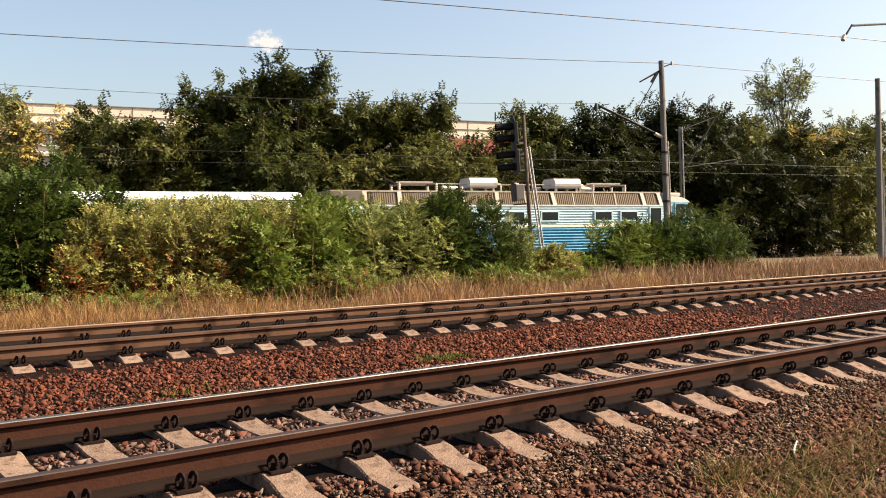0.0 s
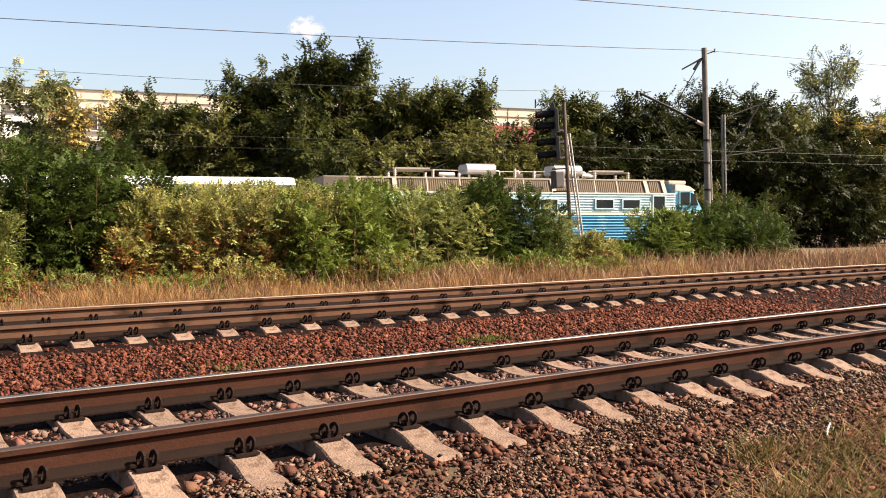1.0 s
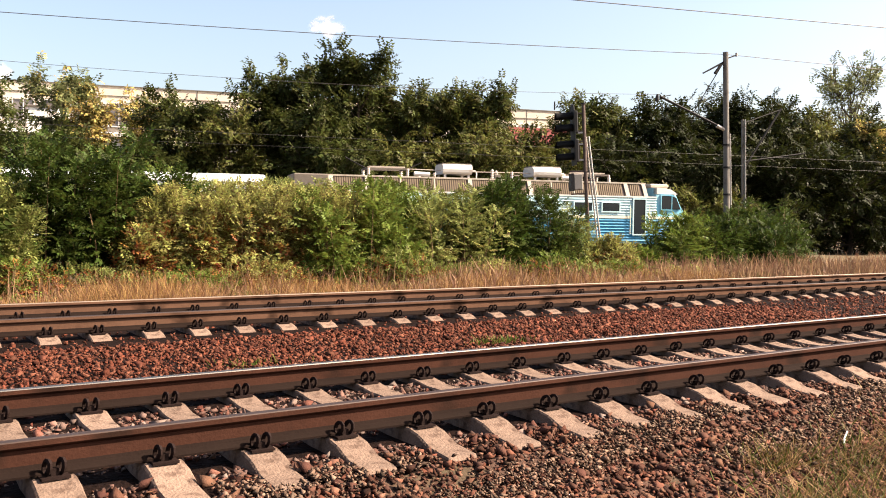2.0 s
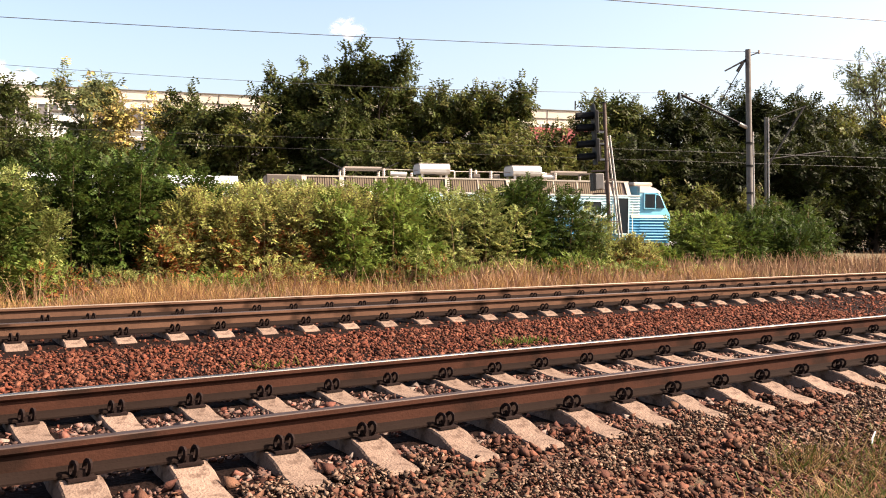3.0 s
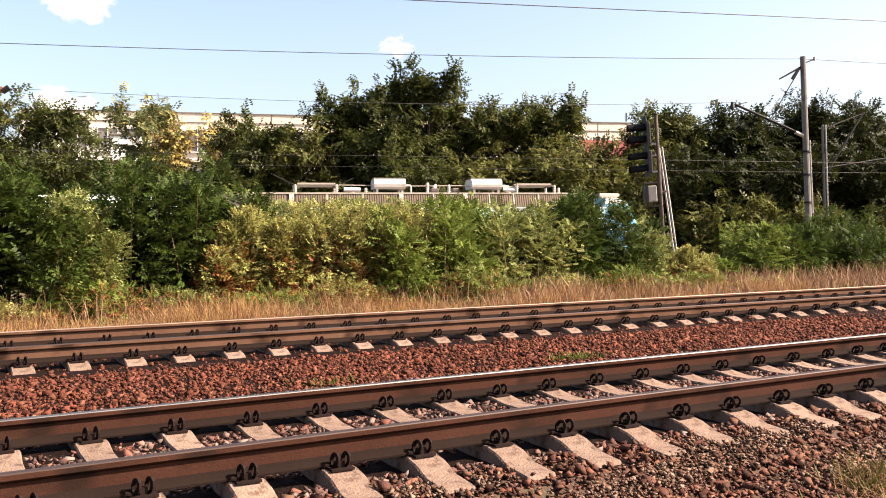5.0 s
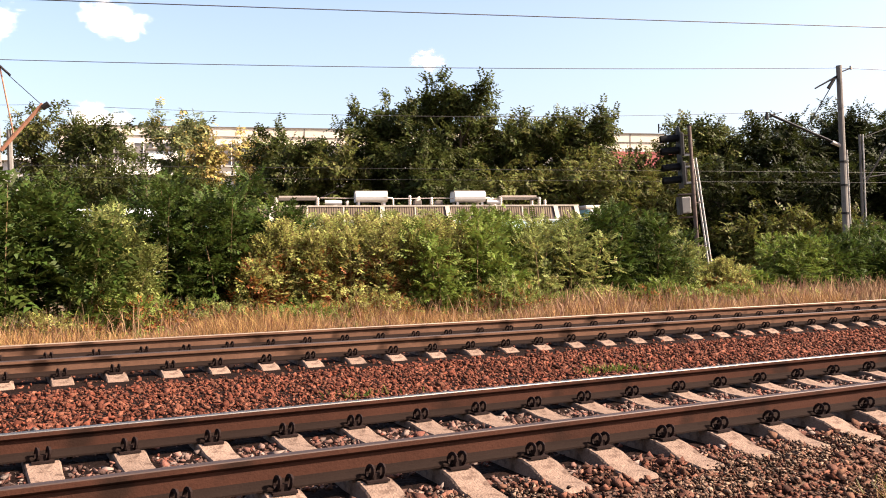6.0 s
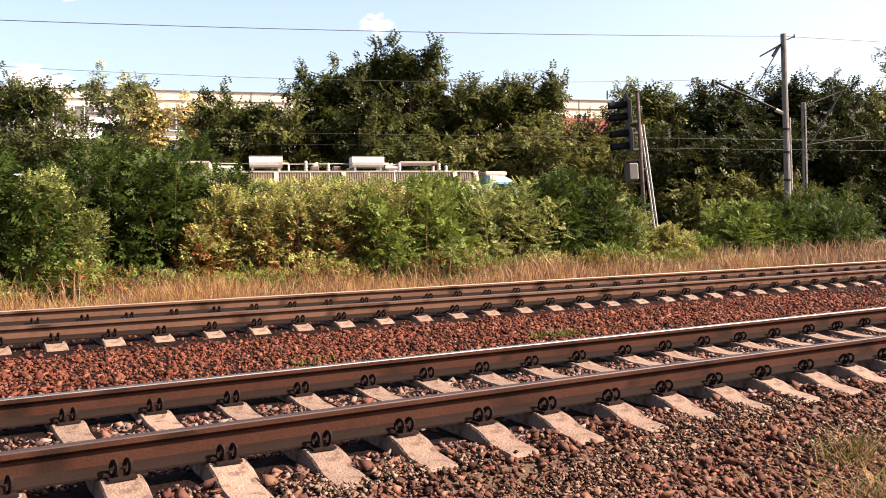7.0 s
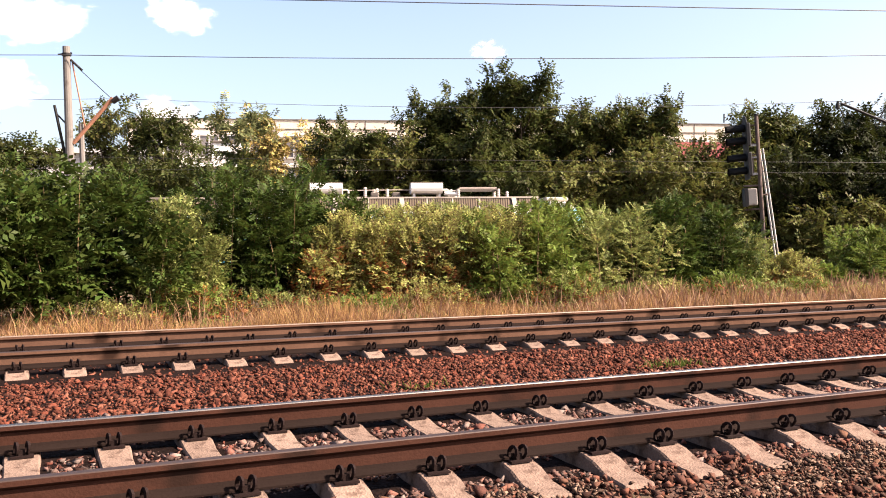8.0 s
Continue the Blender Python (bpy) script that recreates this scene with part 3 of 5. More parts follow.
def blades(rng, pts, heights, material, name, label, lean=0.25, width=0.012, heads=False):
    """Grass blades: thin bent strips standing on the land."""
    n = len(pts)
    z = np.array([land(t) for t in pts[:, 1]]) - 0.03
    a = rng.uniform(0, math.tau, n)
    side = np.stack([np.cos(a), np.sin(a), np.zeros(n)], 1) * width
    tip = np.stack([rng.normal(size=n) * lean, rng.normal(size=n) * lean, np.ones(n)], 1) * heights[:, None]
    b = np.stack([pts[:, 0], pts[:, 1], z], 1)
    mid = b + tip * np.array([0.35, 0.35, 0.6])
    if not heads:
        v = np.stack([b - side, b + side, b + tip + side * 0.35, b + tip - side * 0.35], 1).reshape(-1, 3)
        return tagged(new(name, mesh_np(name, v, np.arange(n * 4).reshape(-1, 4), material)), label=label, category="grass", kind="stuff")
    wide = 1.5
    v = np.stack([b - side, b + side, mid + side * wide, mid - side * wide, b + tip + side * 0.3, b + tip - side * 0.3], 1).reshape(-1, 3)
    k = (np.arange(n) * 6)[:, None]
    f = np.concatenate([k + np.array([[0, 1, 2, 3]]), k + np.array([[3, 2, 4, 5]])])
    return tagged(new(name, mesh_np(name, v, f, material)), label=label, category="grass", kind="stuff")


def make_grass():
    rng = np.random.default_rng(11)

    def strip(n, x0, x1, y0, y1):
        return np.stack([rng.uniform(x0, x1, n), rng.uniform(y0, y1, n)], 1)

    def patchy(p):
        k = 0.5 + 0.5 * np.sin(p[:, 0] * 1.3 + 1.7 * np.sin(p[:, 1] * 1.1)) * np.cos(p[:, 0] * 0.47 + p[:, 1] * 0.9)
        return k, np.clip((p[:, 1] - 12.3) / 2.6, 0.12, 1)

    def tufts(n, per, x0, x1, y0, y1, tall, spread_):
        """Clumps of blades that lean outwards from one foot; gives the points and heights."""
        c = strip(n, x0, x1, y0, y1)
        k = 0.5 + 0.5 * np.sin(c[:, 0] * 1.3 + 1.7 * np.sin(c[:, 1] * 1.1)) * np.cos(c[:, 0] * 0.47 + c[:, 1] * 0.9)
        rise = np.clip((c[:, 1] - 12.2) / 2.2, 0.18, 1)
        hgt = tall * rise * (0.45 + 0.75 * k) * rng.uniform(0.6, 1.15, n)
        p = np.repeat(c, per, 0) + rng.normal(size=(n * per, 2)) * spread_ * np.repeat(0.5 + hgt, per)[:, None]
        return p, np.repeat(hgt, per) * rng.uniform(0.45, 1.0, n * per), np.repeat(rng.uniform(size=n) < 0.3 + 0.7 * k, per)

    p, hg, orange = tufts(3000, 34, -3, 19, 12.75, 16.9, 0.54, 0.1)
    blades(rng, p[orange], hg[orange], M_GRASS, "dry_grass", "dry orange-brown grass in clumps beside the far track", 0.42, 0.0048)
    blades(rng, p[~orange], hg[~orange], M_GRASS_PALE, "straw_grass", "pale straw and dead stalks beside the far track", 0.5, 0.0048)
    p = strip(20000, 9.5, 44, 13.2, 19.5)
    k, rise = patchy(p)
    blades(rng, p, rng.uniform(0.25, 0.95, len(p)) * (0.4 + 0.6 * k) * rise, M_GRASS_PALE, "pale_grass", "pale dry feathery grass beside the far track", 0.22, 0.009, heads=True)
    p = strip(1300, -2, 12, 15.2, 16.8)
    blades(rng, p, rng.uniform(0.3, 0.75, len(p)), M_GRASS_PALE, "dead_stalks", "dead stalks at the foot of the shrubs", 0.25, 0.004, heads=True)
    p = strip(7000, -4, 40, 14.5, 17.5)
    blades(rng, p, rng.uniform(0.08, 0.35, len(p)), M_GRASS_GREEN, "green_grass", "green grass tufts beside the far track", 0.4)
    for x, y, r, n in ((6.2, 7.66, 0.2, 170), (3.19, 7.58, 0.2, 60)):
        c = np.stack([x + rng.normal(size=n) * r, y + rng.normal(size=n) * r * 0.3], 1)
        blades(rng, c, rng.uniform(0.05, 0.12, n), M_GRASS_GREEN, "grass_tuft", "small green grass tuft growing through the ballast", 0.5, 0.009)
    p = np.concatenate([np.stack([cx + rng.normal(size=k) * rr, cy + rng.normal(size=k) * rr * 0.45], 1) for cx, cy, rr, k in
                        ((5.35, 3.55, 0.16, 500), (6.0, 3.4, 0.3, 800), (4.9, 3.1, 0.28, 600), (6.9, 3.4, 0.4, 800), (8.2, 3.4, 0.55, 900), (5.5, 2.95, 0.4, 900))])
    cut = rng.uniform(size=len(p)) < 0.4
    blades(rng, p[cut], rng.uniform(0.03, 0.15, cut.sum()), M_VERGE, "verge_grass", "sparse green grass on the gritty verge", 0.8, 0.006)
    blades(rng, p[~cut], rng.uniform(0.04, 0.18, (~cut).sum()), M_STRAW, "verge_straw", "dry straw on the gritty verge", 1.0, 0.004)


def make_twig():
    """A pale peeled stick lying on the verge."""
    t = tube([(0, 0, 0), (0.05, 0.01, 0.03), (0.1, 0.0, 0.075)], 0.008, 0.006, 6)
    me = bpy.data.meshes.new("stick")
    t.to_mesh(me)
    t.free()
    me.materials.append(M_COACH)
    ob = tagged(new("stick", me), label="small pale stick lying on the gritty verge", category="stick")
    ob.matrix_basis = pose(STICK[0], STICK[1], land(STICK[1]) + 0.02, 0, 0, 20)


STICK = (6.2, 3.57)


# ---------------------------------------------------------------- locomotive
def make_loco():
    """Electric locomotive; local x runs to its front cab, y=0 is the side towards the running lines."""
    W, Z0, BELT, SIDE, TOP = 2.95, 0.15, 1.42, 2.42, 3.08
    loco = empty("electric_locomotive", label="faded blue and white electric locomotive with dusty brown roof grilles", category="locomotive")
    X0, X1 = -7.7, 10.05
    body = bmesh.new()
    box(X0, X1, 0, W, BELT, SIDE, bm=body)
    part("upper_side", body, M_PALE, loco, "pale blue upper body side")
    part("lower_side", box(X0, X1, 0, W, Z0, BELT), M_BLUE, loco, "faded blue lower body side")
    for k in range(7):                      # pressed ribs along the sides
        z = BELT + 0.1 + k * 0.13
        part("rib", prism([(-0.04, z), (0.01, z + 0.055), (0.01, z - 0.02)], X0 + 0.05, X1), M_PALE, loco)
    for k in range(8):
        z = Z0 + 0.14 + k * 0.14
        part("rib", prism([(-0.04, z), (0.01, z + 0.055), (0.01, z - 0.02)], X0 + 0.05, X1), M_BLUE, loco)
    for a, b in ((X0, 8.62), (9.6, X1 + 1.5)):
        part("waist_band", box(a, b, -0.03, 0.01, BELT - 0.05, BELT + 0.07), M_CREAM, loco, "cream waist band")
    part("eaves_band", box(X0 + 1.6, X1, -0.045, 0.02, SIDE - 0.02, SIDE + 0.05), M_WHITE, loco, "dirty white band under the grilles")
    # sloping grille casing along the roof edge
    sl = 0.22
    G0, G1 = -6.2, 9.55
    part("roof_casing", prism([(0.03, SIDE + 0.05), (sl + 0.03, TOP), (W - sl, TOP), (W, SIDE)], G0, G1), M_GRILLE_DARK, loco, "dark casing behind the grilles")
    part("roof_rim", box(G0, G1, sl - 0.03, sl + 0.1, TOP - 0.01, TOP + 0.06), M_TRIM, loco, "dusty tan roof rim")
    part("roof_deck", box(G0, G1, sl + 0.1, W - sl, TOP, TOP + 0.05), M_ROOF, loco, "grey brown roof deck")
    posts = [-6.1, -4.45, 0.42, 3.36, 8.42, 9.4]
    slant = lambda z: 0.03 + sl * (z - SIDE - 0.05) / (TOP - SIDE - 0.05)
    for p in posts:
        wdt = 0.1
        bm = bmesh.new()
        za, zb = SIDE + 0.04, TOP + 0.01
        vs = [bm.verts.new((p + dx + (0.08 if zz == za and p > 3 else 0), slant(zz) + dy, zz)) for dx, dy, zz in
              ((-wdt, -0.06, za), (wdt, -0.06, za), (wdt, -0.06, zb), (-wdt, -0.06, zb), (-wdt, 0.03, za), (wdt, 0.03, za), (wdt, 0.03, zb), (-wdt, 0.03, zb))]
        for f in ((0, 1, 2, 3), (7, 6, 5, 4), (0, 4, 5, 1), (1, 5, 6, 2), (2, 6, 7, 3), (3, 7, 4, 0)):
            bm.faces.new([vs[i] for i in f])
        part("grille_post", bm, M_TRIM, loco, "dusty tan post")
    for p in (-2.9, -1.3, 1.9, 4.5, 5.65, 6.85):
        part("grille_divider", prism([(slant(SIDE + 0.05) - 0.045, SIDE + 0.05), (slant(TOP) - 0.045, TOP), (slant(TOP) + 0.01, TOP), (slant(SIDE + 0.05) + 0.01, SIDE + 0.05)], p - 0.025, p + 0.025), M_TRIM, loco)
    x = G0 + 0.1
    slat = prism([(slant(SIDE + 0.06) - 0.025, SIDE + 0.06), (slant(TOP - 0.01) - 0.025, TOP - 0.01), (slant(TOP - 0.01) + 0.01, TOP - 0.01), (slant(SIDE + 0.06) + 0.01, SIDE + 0.06)], -0.03, 0.03)
    sm = bpy.data.meshes.new("slat")
    slat.to_mesh(sm)
    slat.free()
    sm.materials.append(M_GRILLE)
    while x < G1 - 0.1:
        if all(abs(x - p) > 0.2 for p in posts):
            ob = part("slat", sm, None, loco)
            ob.location = (x, 0, 0)
        x += 0.105
    # windows of the machine room, door, cab
    for a, b in ((-3.9, -3.0), (-1.6, -0.7), (1.0, 1.75), (2.7, 3.58), (5.63, 6.56), (7.1, 8.02)):
        part("window", box(a, b, -0.062, 0.02, 1.7, 2.12, 0.01), M_GLASS, loco, "dark side window")
        part("window_frame", frame_bm(a - 0.05, b + 0.05, 1.65, 2.17, 0.06, -0.075, 0.0), M_PALE, loco)
    part("doorway", box(8.8, 9.42, -0.062, 0.02, 0.6, 2.3), M_GLASS, loco, "open dark cab doorway")
    part("door_frame", frame_bm(8.74, 9.48, 0.55, 2.36, 0.06, -0.08, 0.0), M_PALE, loco, "pale door frame")
    part("handrail", tube([(8.6, -0.08, 0.6), (8.6, -0.08, 2.0)], 0.018, sides=5), M_CREAM, loco)
    part("handrail", tube([(9.64, -0.08, 0.6), (9.64, -0.08, 2.0)], 0.018, sides=5), M_CREAM, loco)

    def cab(s, x0, name):
        """Cab end with a raked windscreen; s is the way it faces."""
        out = [(0, Z0), (0, 2.92), (0.75, 2.9), (1.25, 2.62), (1.55, 2.0), (1.82, 1.55), (1.86, 1.2), (1.8, Z0)]
        bm = bmesh.new()
        rings = []
        for k, (y, ins) in enumerate(((0.0, 0.1), (0.35, 0.0), (W - 0.35, 0.0), (W, 0.1))):
            rings.append([bm.verts.new((x0 + s * max(0, px - (ins * 2 if px > 0.8 else 0)), y, pz - (ins * 1.2 if pz > 2.5 else 0))) for px, pz in out])
        n = len(out)
        for a, b in zip(rings, rings[1:]):
            for i in range(n):
                bm.faces.new((a[i], a[(i + 1) % n], b[(i + 1) % n], b[i]))
        bm.faces.new(rings[0])
        bm.faces.new(rings[-1][::-1])
        bmesh.ops.recalc_face_normals(bm, faces=bm.faces)
        me = bpy.data.meshes.new(name)
        bm.to_mesh(me)
        bm.free()
        for m in (M_CAB, M_BLUE, M_WHITE):
            me.materials.append(m)
        for p in me.polygons:
            if p.center.z > 2.55 and abs(p.normal.y) < 0.8:
                p.material_index = 2
        c = part(name, me, None, loco, "pale blue cab with rounded nose")
        lower = prism([(-0.012, Z0), (-0.012, BELT - 0.05), (0.02, BELT - 0.05), (0.02, Z0)], min(x0, x0 + s * 1.55), max(x0, x0 + s * 1.55))
        part("lower_panel", lower, M_BLUE, c, "faded blue lower cab side")
        for k in range(8):
            z = Z0 + 0.14 + k * 0.14
            part("rib", prism([(-0.052, z), (-0.01, z + 0.055), (-0.01, z - 0.02)], min(x0, x0 + s * 1.55), max(x0, x0 + s * 1.55)), M_BLUE, c)
        pan = bmesh.new()
        q = [(0, 2.6), (1.16, 2.6), (1.02, 2.7), (0.8, 2.82), (0.4, 2.9), (0, 2.92)]
        A = [pan.verts.new((x0 + s * a, -0.02, b)) for a, b in q]
        B = [pan.verts.new((x0 + s * a, 0.3, b)) for a, b in q]
        for i in range(6):
            pan.faces.new((A[i], A[(i + 1) % 6], B[(i + 1) % 6], B[i]))
        pan.faces.new(A)
        pan.faces.new(B[::-1])
        bmesh.ops.recalc_face_normals(pan, faces=pan.faces)
        part("roof_side", pan, M_WHITE, c, "white rounded cab roof")
        wa, wb = sorted((x0 + s * 0.28, x0 + s * 0.78))
        part("side_window", box(wa, wb, -0.06, 0.03, 1.86, 2.5, 0.01), M_GLASS, c, "dark cab side window")
        part("window_frame", frame_bm(wa - 0.06, wb + 0.06, 1.8, 2.56, 0.035, -0.072, 0.02), M_CAB, c)
        tri = bmesh.new()
        q = [(x0 + s * 0.88, 1.86), (x0 + s * 1.32, 1.86), (x0 + s * 1.08, 2.44), (x0 + s * 0.88, 2.5)]
        A = [tri.verts.new((a, -0.06, b)) for a, b in q]
        B = [tri.verts.new((a, 0.03, b)) for a, b in q]
        for i in range(4):
            tri.faces.new((A[i], A[(i + 1) % 4], B[(i + 1) % 4], B[i]))
        tri.faces.new(A)
        tri.faces.new(B[::-1])
        bmesh.ops.recalc_face_normals(tri, faces=tri.faces)
        part("quarter_window", tri, M_GLASS, c, "dark quarter window")
        ws = bmesh.new()
        pl = [(x0 + s * 1.275, 2.57), (x0 + s * 1.58, 2.0)]
        vs = [ws.verts.new((pl[k][0] + s * 0.015, y, pl[k][1])) for k, y in ((0, 0.45), (0, W - 0.45), (1, W - 0.4), (1, 0.4))]
        vb = [ws.verts.new((v.co.x - s * 0.04, v.co.y, v.co.z - 0.02)) for v in vs]
        for i in range(4):
            ws.faces.new((vs[i], vs[(i + 1) % 4], vb[(i + 1) % 4], vb[i]))
        ws.faces.new(vs)
        ws.faces.new(vb[::-1])
        bmesh.ops.recalc_face_normals(ws, faces=ws.faces)
        part("windscreen", ws, M_GLASS, c, "dark raked windscreen")
        for y in (0.5, W - 0.5):
            part("headlight", tube([(x0 + s * 1.7, y, 1.15), (x0 + s * 1.9, y, 1.15)], 0.11, sides=12), M_CREAM, c)
        part("buffer_beam", box(*sorted((x0 + s * 1.5, x0 + s * 1.98)), 0.15, W - 0.15, -0.25, Z0 + 0.06, 0.03), M_WHITE, c, "dirty white buffer beam")
        for y in (0.6, W - 0.6):
            part("buffer", tube([(x0 + s * 1.9, y, 0.05), (x0 + s * 2.3, y, 0.05), (x0 + s * 2.31, y, 0.05)], 0.16, sides=10), M_DARK, c)
        part("visor", box(*sorted((x0 - s * 0.1, x0 + s * 0.95)), 0.5, W - 0.5, 2.92, 3.12, 0.06), M_TRIM, c, "dusty tan roof fairing")
        return c

    cab(1, X1, "front_cab")
    part("rear_casing", box(X0 - 0.05, X0 + 1.5, 0.1, W - 0.1, SIDE, 3.14, 0.04), M_ROOF, loco, "grey brown rear roof casing")
    part("rear_buffer_beam", box(X0 - 0.35, X0 + 0.1, 0.15, W - 0.15, -0.25, Z0 + 0.06, 0.03), M_DARK, loco)
    # running gear
    part("underframe", box(X0 + 0.1, X1 + 1.3, 0.25, W - 0.25, -0.2, Z0), M_DARK, loco)
    for bx in (-4.4, 6.9):
        bogie = part("bogie", box(bx - 2.4, bx + 2.4, 0.3, W - 0.3, -0.65, -0.22, 0.05), M_DARK, loco, "dark three-axle bogie")
        for k in (-1.75, 0, 1.75):
            for y in (0.68, W - 0.68):
                part("wheel", tube([(bx + k, y - 0.07, -0.5), (bx + k, y + 0.07, -0.5)], 0.6, sides=20), M_DARK, bogie)
    # roof equipment
    for cx in (0.0, 4.55):
        b = part("roof_box", prism([(0.86, 3.33), (0.76, 3.42), (0.73, 3.55), (0.76, 3.68), (0.86, 3.77), (1.02, 3.81), (1.93, 3.81), (2.09, 3.77), (2.19, 3.68), (2.22, 3.55), (2.19, 3.42), (2.09, 3.33)], cx - 0.72, cx + 0.72), M_WHITE, loco, "white resistor box on the roof")
        part("lid", box(cx - 0.74, cx + 0.74, 0.95, 2.0, 3.8, 3.84, 0.01), M_ROOF, b)
        for sx in (-0.58, 0.58):
            for y in (0.95, 2.0):
                part("foot", box(cx + sx - 0.05, cx + sx + 0.05, y - 0.05, y + 0.05, TOP + 0.04, 3.37), M_WHITE, b)
        part("pipe", tube([(cx + 0.72, 1.0, 3.5), (cx + 0.95, 1.0, 3.5), (cx + 1.0, 1.0, 3.42), (cx + 1.0, 1.0, TOP + 0.03)], 0.035, sides=6), M_WHITE, b)
    for px, up in ((-3.35, True), (6.9, False)):
        pan = part("pantograph", box(px - 0.95, px + 0.95, 0.75, 0.85, 3.46, 3.52), M_ROOF, loco, "folded pantograph frame")
        part("rail", box(px - 0.95, px + 0.95, 2.1, 2.2, 3.46, 3.52), M_ROOF, pan)
        for sx in (-0.92, 0.92):
            part("cross_bar", box(px + sx - 0.04, px + sx + 0.04, 0.75, 2.2, 3.45, 3.53), M_ROOF, pan)
            for y in (0.8, 2.15):
                bm = bmesh.new()
                for k in range(4):
                    tube([(px + sx, y, TOP + 0.05 + k * 0.1), (px + sx, y, TOP + 0.09 + k * 0.1), (px + sx, y, TOP + 0.15 + k * 0.1)], 0.085, 0.055, 8, bm)
                part("insulator", bm, M_INSUL, pan, "ribbed ceramic insulator")
        part("pan_head", box(px - 0.8, px + 0.9, 1.2, 1.3, 3.56, 3.62), M_INSUL, pan)
        part("pan_head", box(px - 0.8, px + 0.9, 1.65, 1.75, 3.56, 3.62), M_INSUL, pan)
        if up:
            part("arm", tube([(px - 0.9, 1.45, 3.5), (px - 1.9, 1.45, 4.0)], 0.03, sides=5), M_STEEL, pan)
            part("arm", tube([(px + 1.0, 1.45, 3.5), (px + 1.75, 1.45, 3.85)], 0.03, sides=5), M_STEEL, pan)
    for k, (x, hgt) in enumerate(((1.75, 0.5), (2.15, 0.4), (2.3, 0.5), (2.75, 0.42), (3.05, 0.3), (-1.6, 0.35), (-1.1, 0.3), (5.7, 0.4), (8.4, 0.36))):
        bm = bmesh.new()
        y = 0.9 + 0.5 * (k % 3)
        for j in range(int(hgt / 0.08)):
            tube([(x, y, TOP + 0.05 + j * 0.08), (x, y, TOP + 0.08 + j * 0.08), (x, y, TOP + 0.13 + j * 0.08)], 0.09, 0.05, 8, bm)
        part("insulator", bm, M_INSUL, loco, "ribbed ceramic insulator")
    part("bus_bar", tube([(-2.3, 1.2, 3.52), (1.2, 1.2, 3.48), (3.2, 1.2, 3.5), (6, 1.2, 3.45)], 0.02, sides=5), M_INSUL, loco)
    part("reservoir", tube([(-2.1, 0.85, 3.3), (-1.35, 0.85, 3.28)], 0.1, sides=8), M_WHITE, loco, "white pipe elbow")
    part("reservoir", tube([(5.35, 0.85, 3.32), (6.0, 0.85, 3.28)], 0.09, sides=8), M_WHITE, loco, "white pipe elbow")
    for x in (2.0, 3.0):
        part("breaker", box(x, x + 0.35, 1.3, 1.8, TOP + 0.05, TOP + 0.32, 0.03), M_ROOF, loco)
    return loco


def frame_bm(x0, x1, z0, z1, t, y0, y1):
    """A rectangular frame in the x-z plane."""
    bm = box(x0, x1, y0, y1, z0, z0 + t)
    box(x0, x1, y0, y1, z1 - t, z1, bm=bm)
    box(x0, x0 + t, y0, y1, z0 + t, z1 - t, bm=bm)
    box(x1 - t, x1, y0, y1, z0 + t, z1 - t, bm=bm)
    return bm


def make_coach():
    coach = empty("passenger_coach", label="white ribbed passenger coach coupled behind the locomotive", category="railway coach")
    L0, L1, W = -33.0, -8.95, 2.95
    part("body", prism([(0, 0.1), (0, 2.62), (0.12, 2.8), (0.5, 2.98), (1.475, 3.08), (2.45, 2.98), (2.83, 2.8), (W, 2.62), (W, 0.1)], L0, L1), M_COACH, coach, "white body with curved roof")
    for k in range(5):
        z = 2.2 + k * 0.1
        part("rib", prism([(-0.02, z), (0.01, z + 0.035), (0.01, z - 0.035)], L0 + 0.1, L1 - 0.05), M_COACH, coach)
    part("cornice", box(L0, L1, -0.03, 0.06, 2.64, 2.69), M_ROOF, coach, "grey cornice")
    x = L0 + 1.2
    while x < L1 - 1.5:
        w = part("window", box(x, x + 1.1, -0.02, 0.03, 1.25, 2.05, 0.01), M_GLASS, coach)
        part("window_frame", frame_bm(x - 0.05, x + 1.15, 1.2, 2.1, 0.05, -0.035, 0.0), M_ROOF, w)
        x += 1.75
    part("underframe", box(L0 + 0.2, L1 - 0.2, 0.3, W - 0.3, -0.3, 0.1), M_DARK, coach)
    for bx in (L0 + 3.5, L1 - 3.5):
        b = part("bogie", box(bx - 1.7, bx + 1.7, 0.4, W - 0.4, -0.7, -0.32, 0.04), M_DARK, coach)
        for k in (-1.2, 1.2):
            for y in (0.68, W - 0.68):
                part("wheel", tube([(bx + k, y - 0.07, -0.62), (bx + k, y + 0.07, -0.62)], 0.48, sides=18), M_DARK, b)
    for y in (0.6, W - 0.6):
        part("buffer", tube([(L1, y, 0.05), (L1 + 0.5, y, 0.05)], 0.14, sides=10), M_DARK, coach)
    part("gangway", box(L1, L1 + 0.4, 0.9, 2.05, 0.1, 2.4, 0.05), M_DARK, coach, "dark gangway bellows")
    return coach


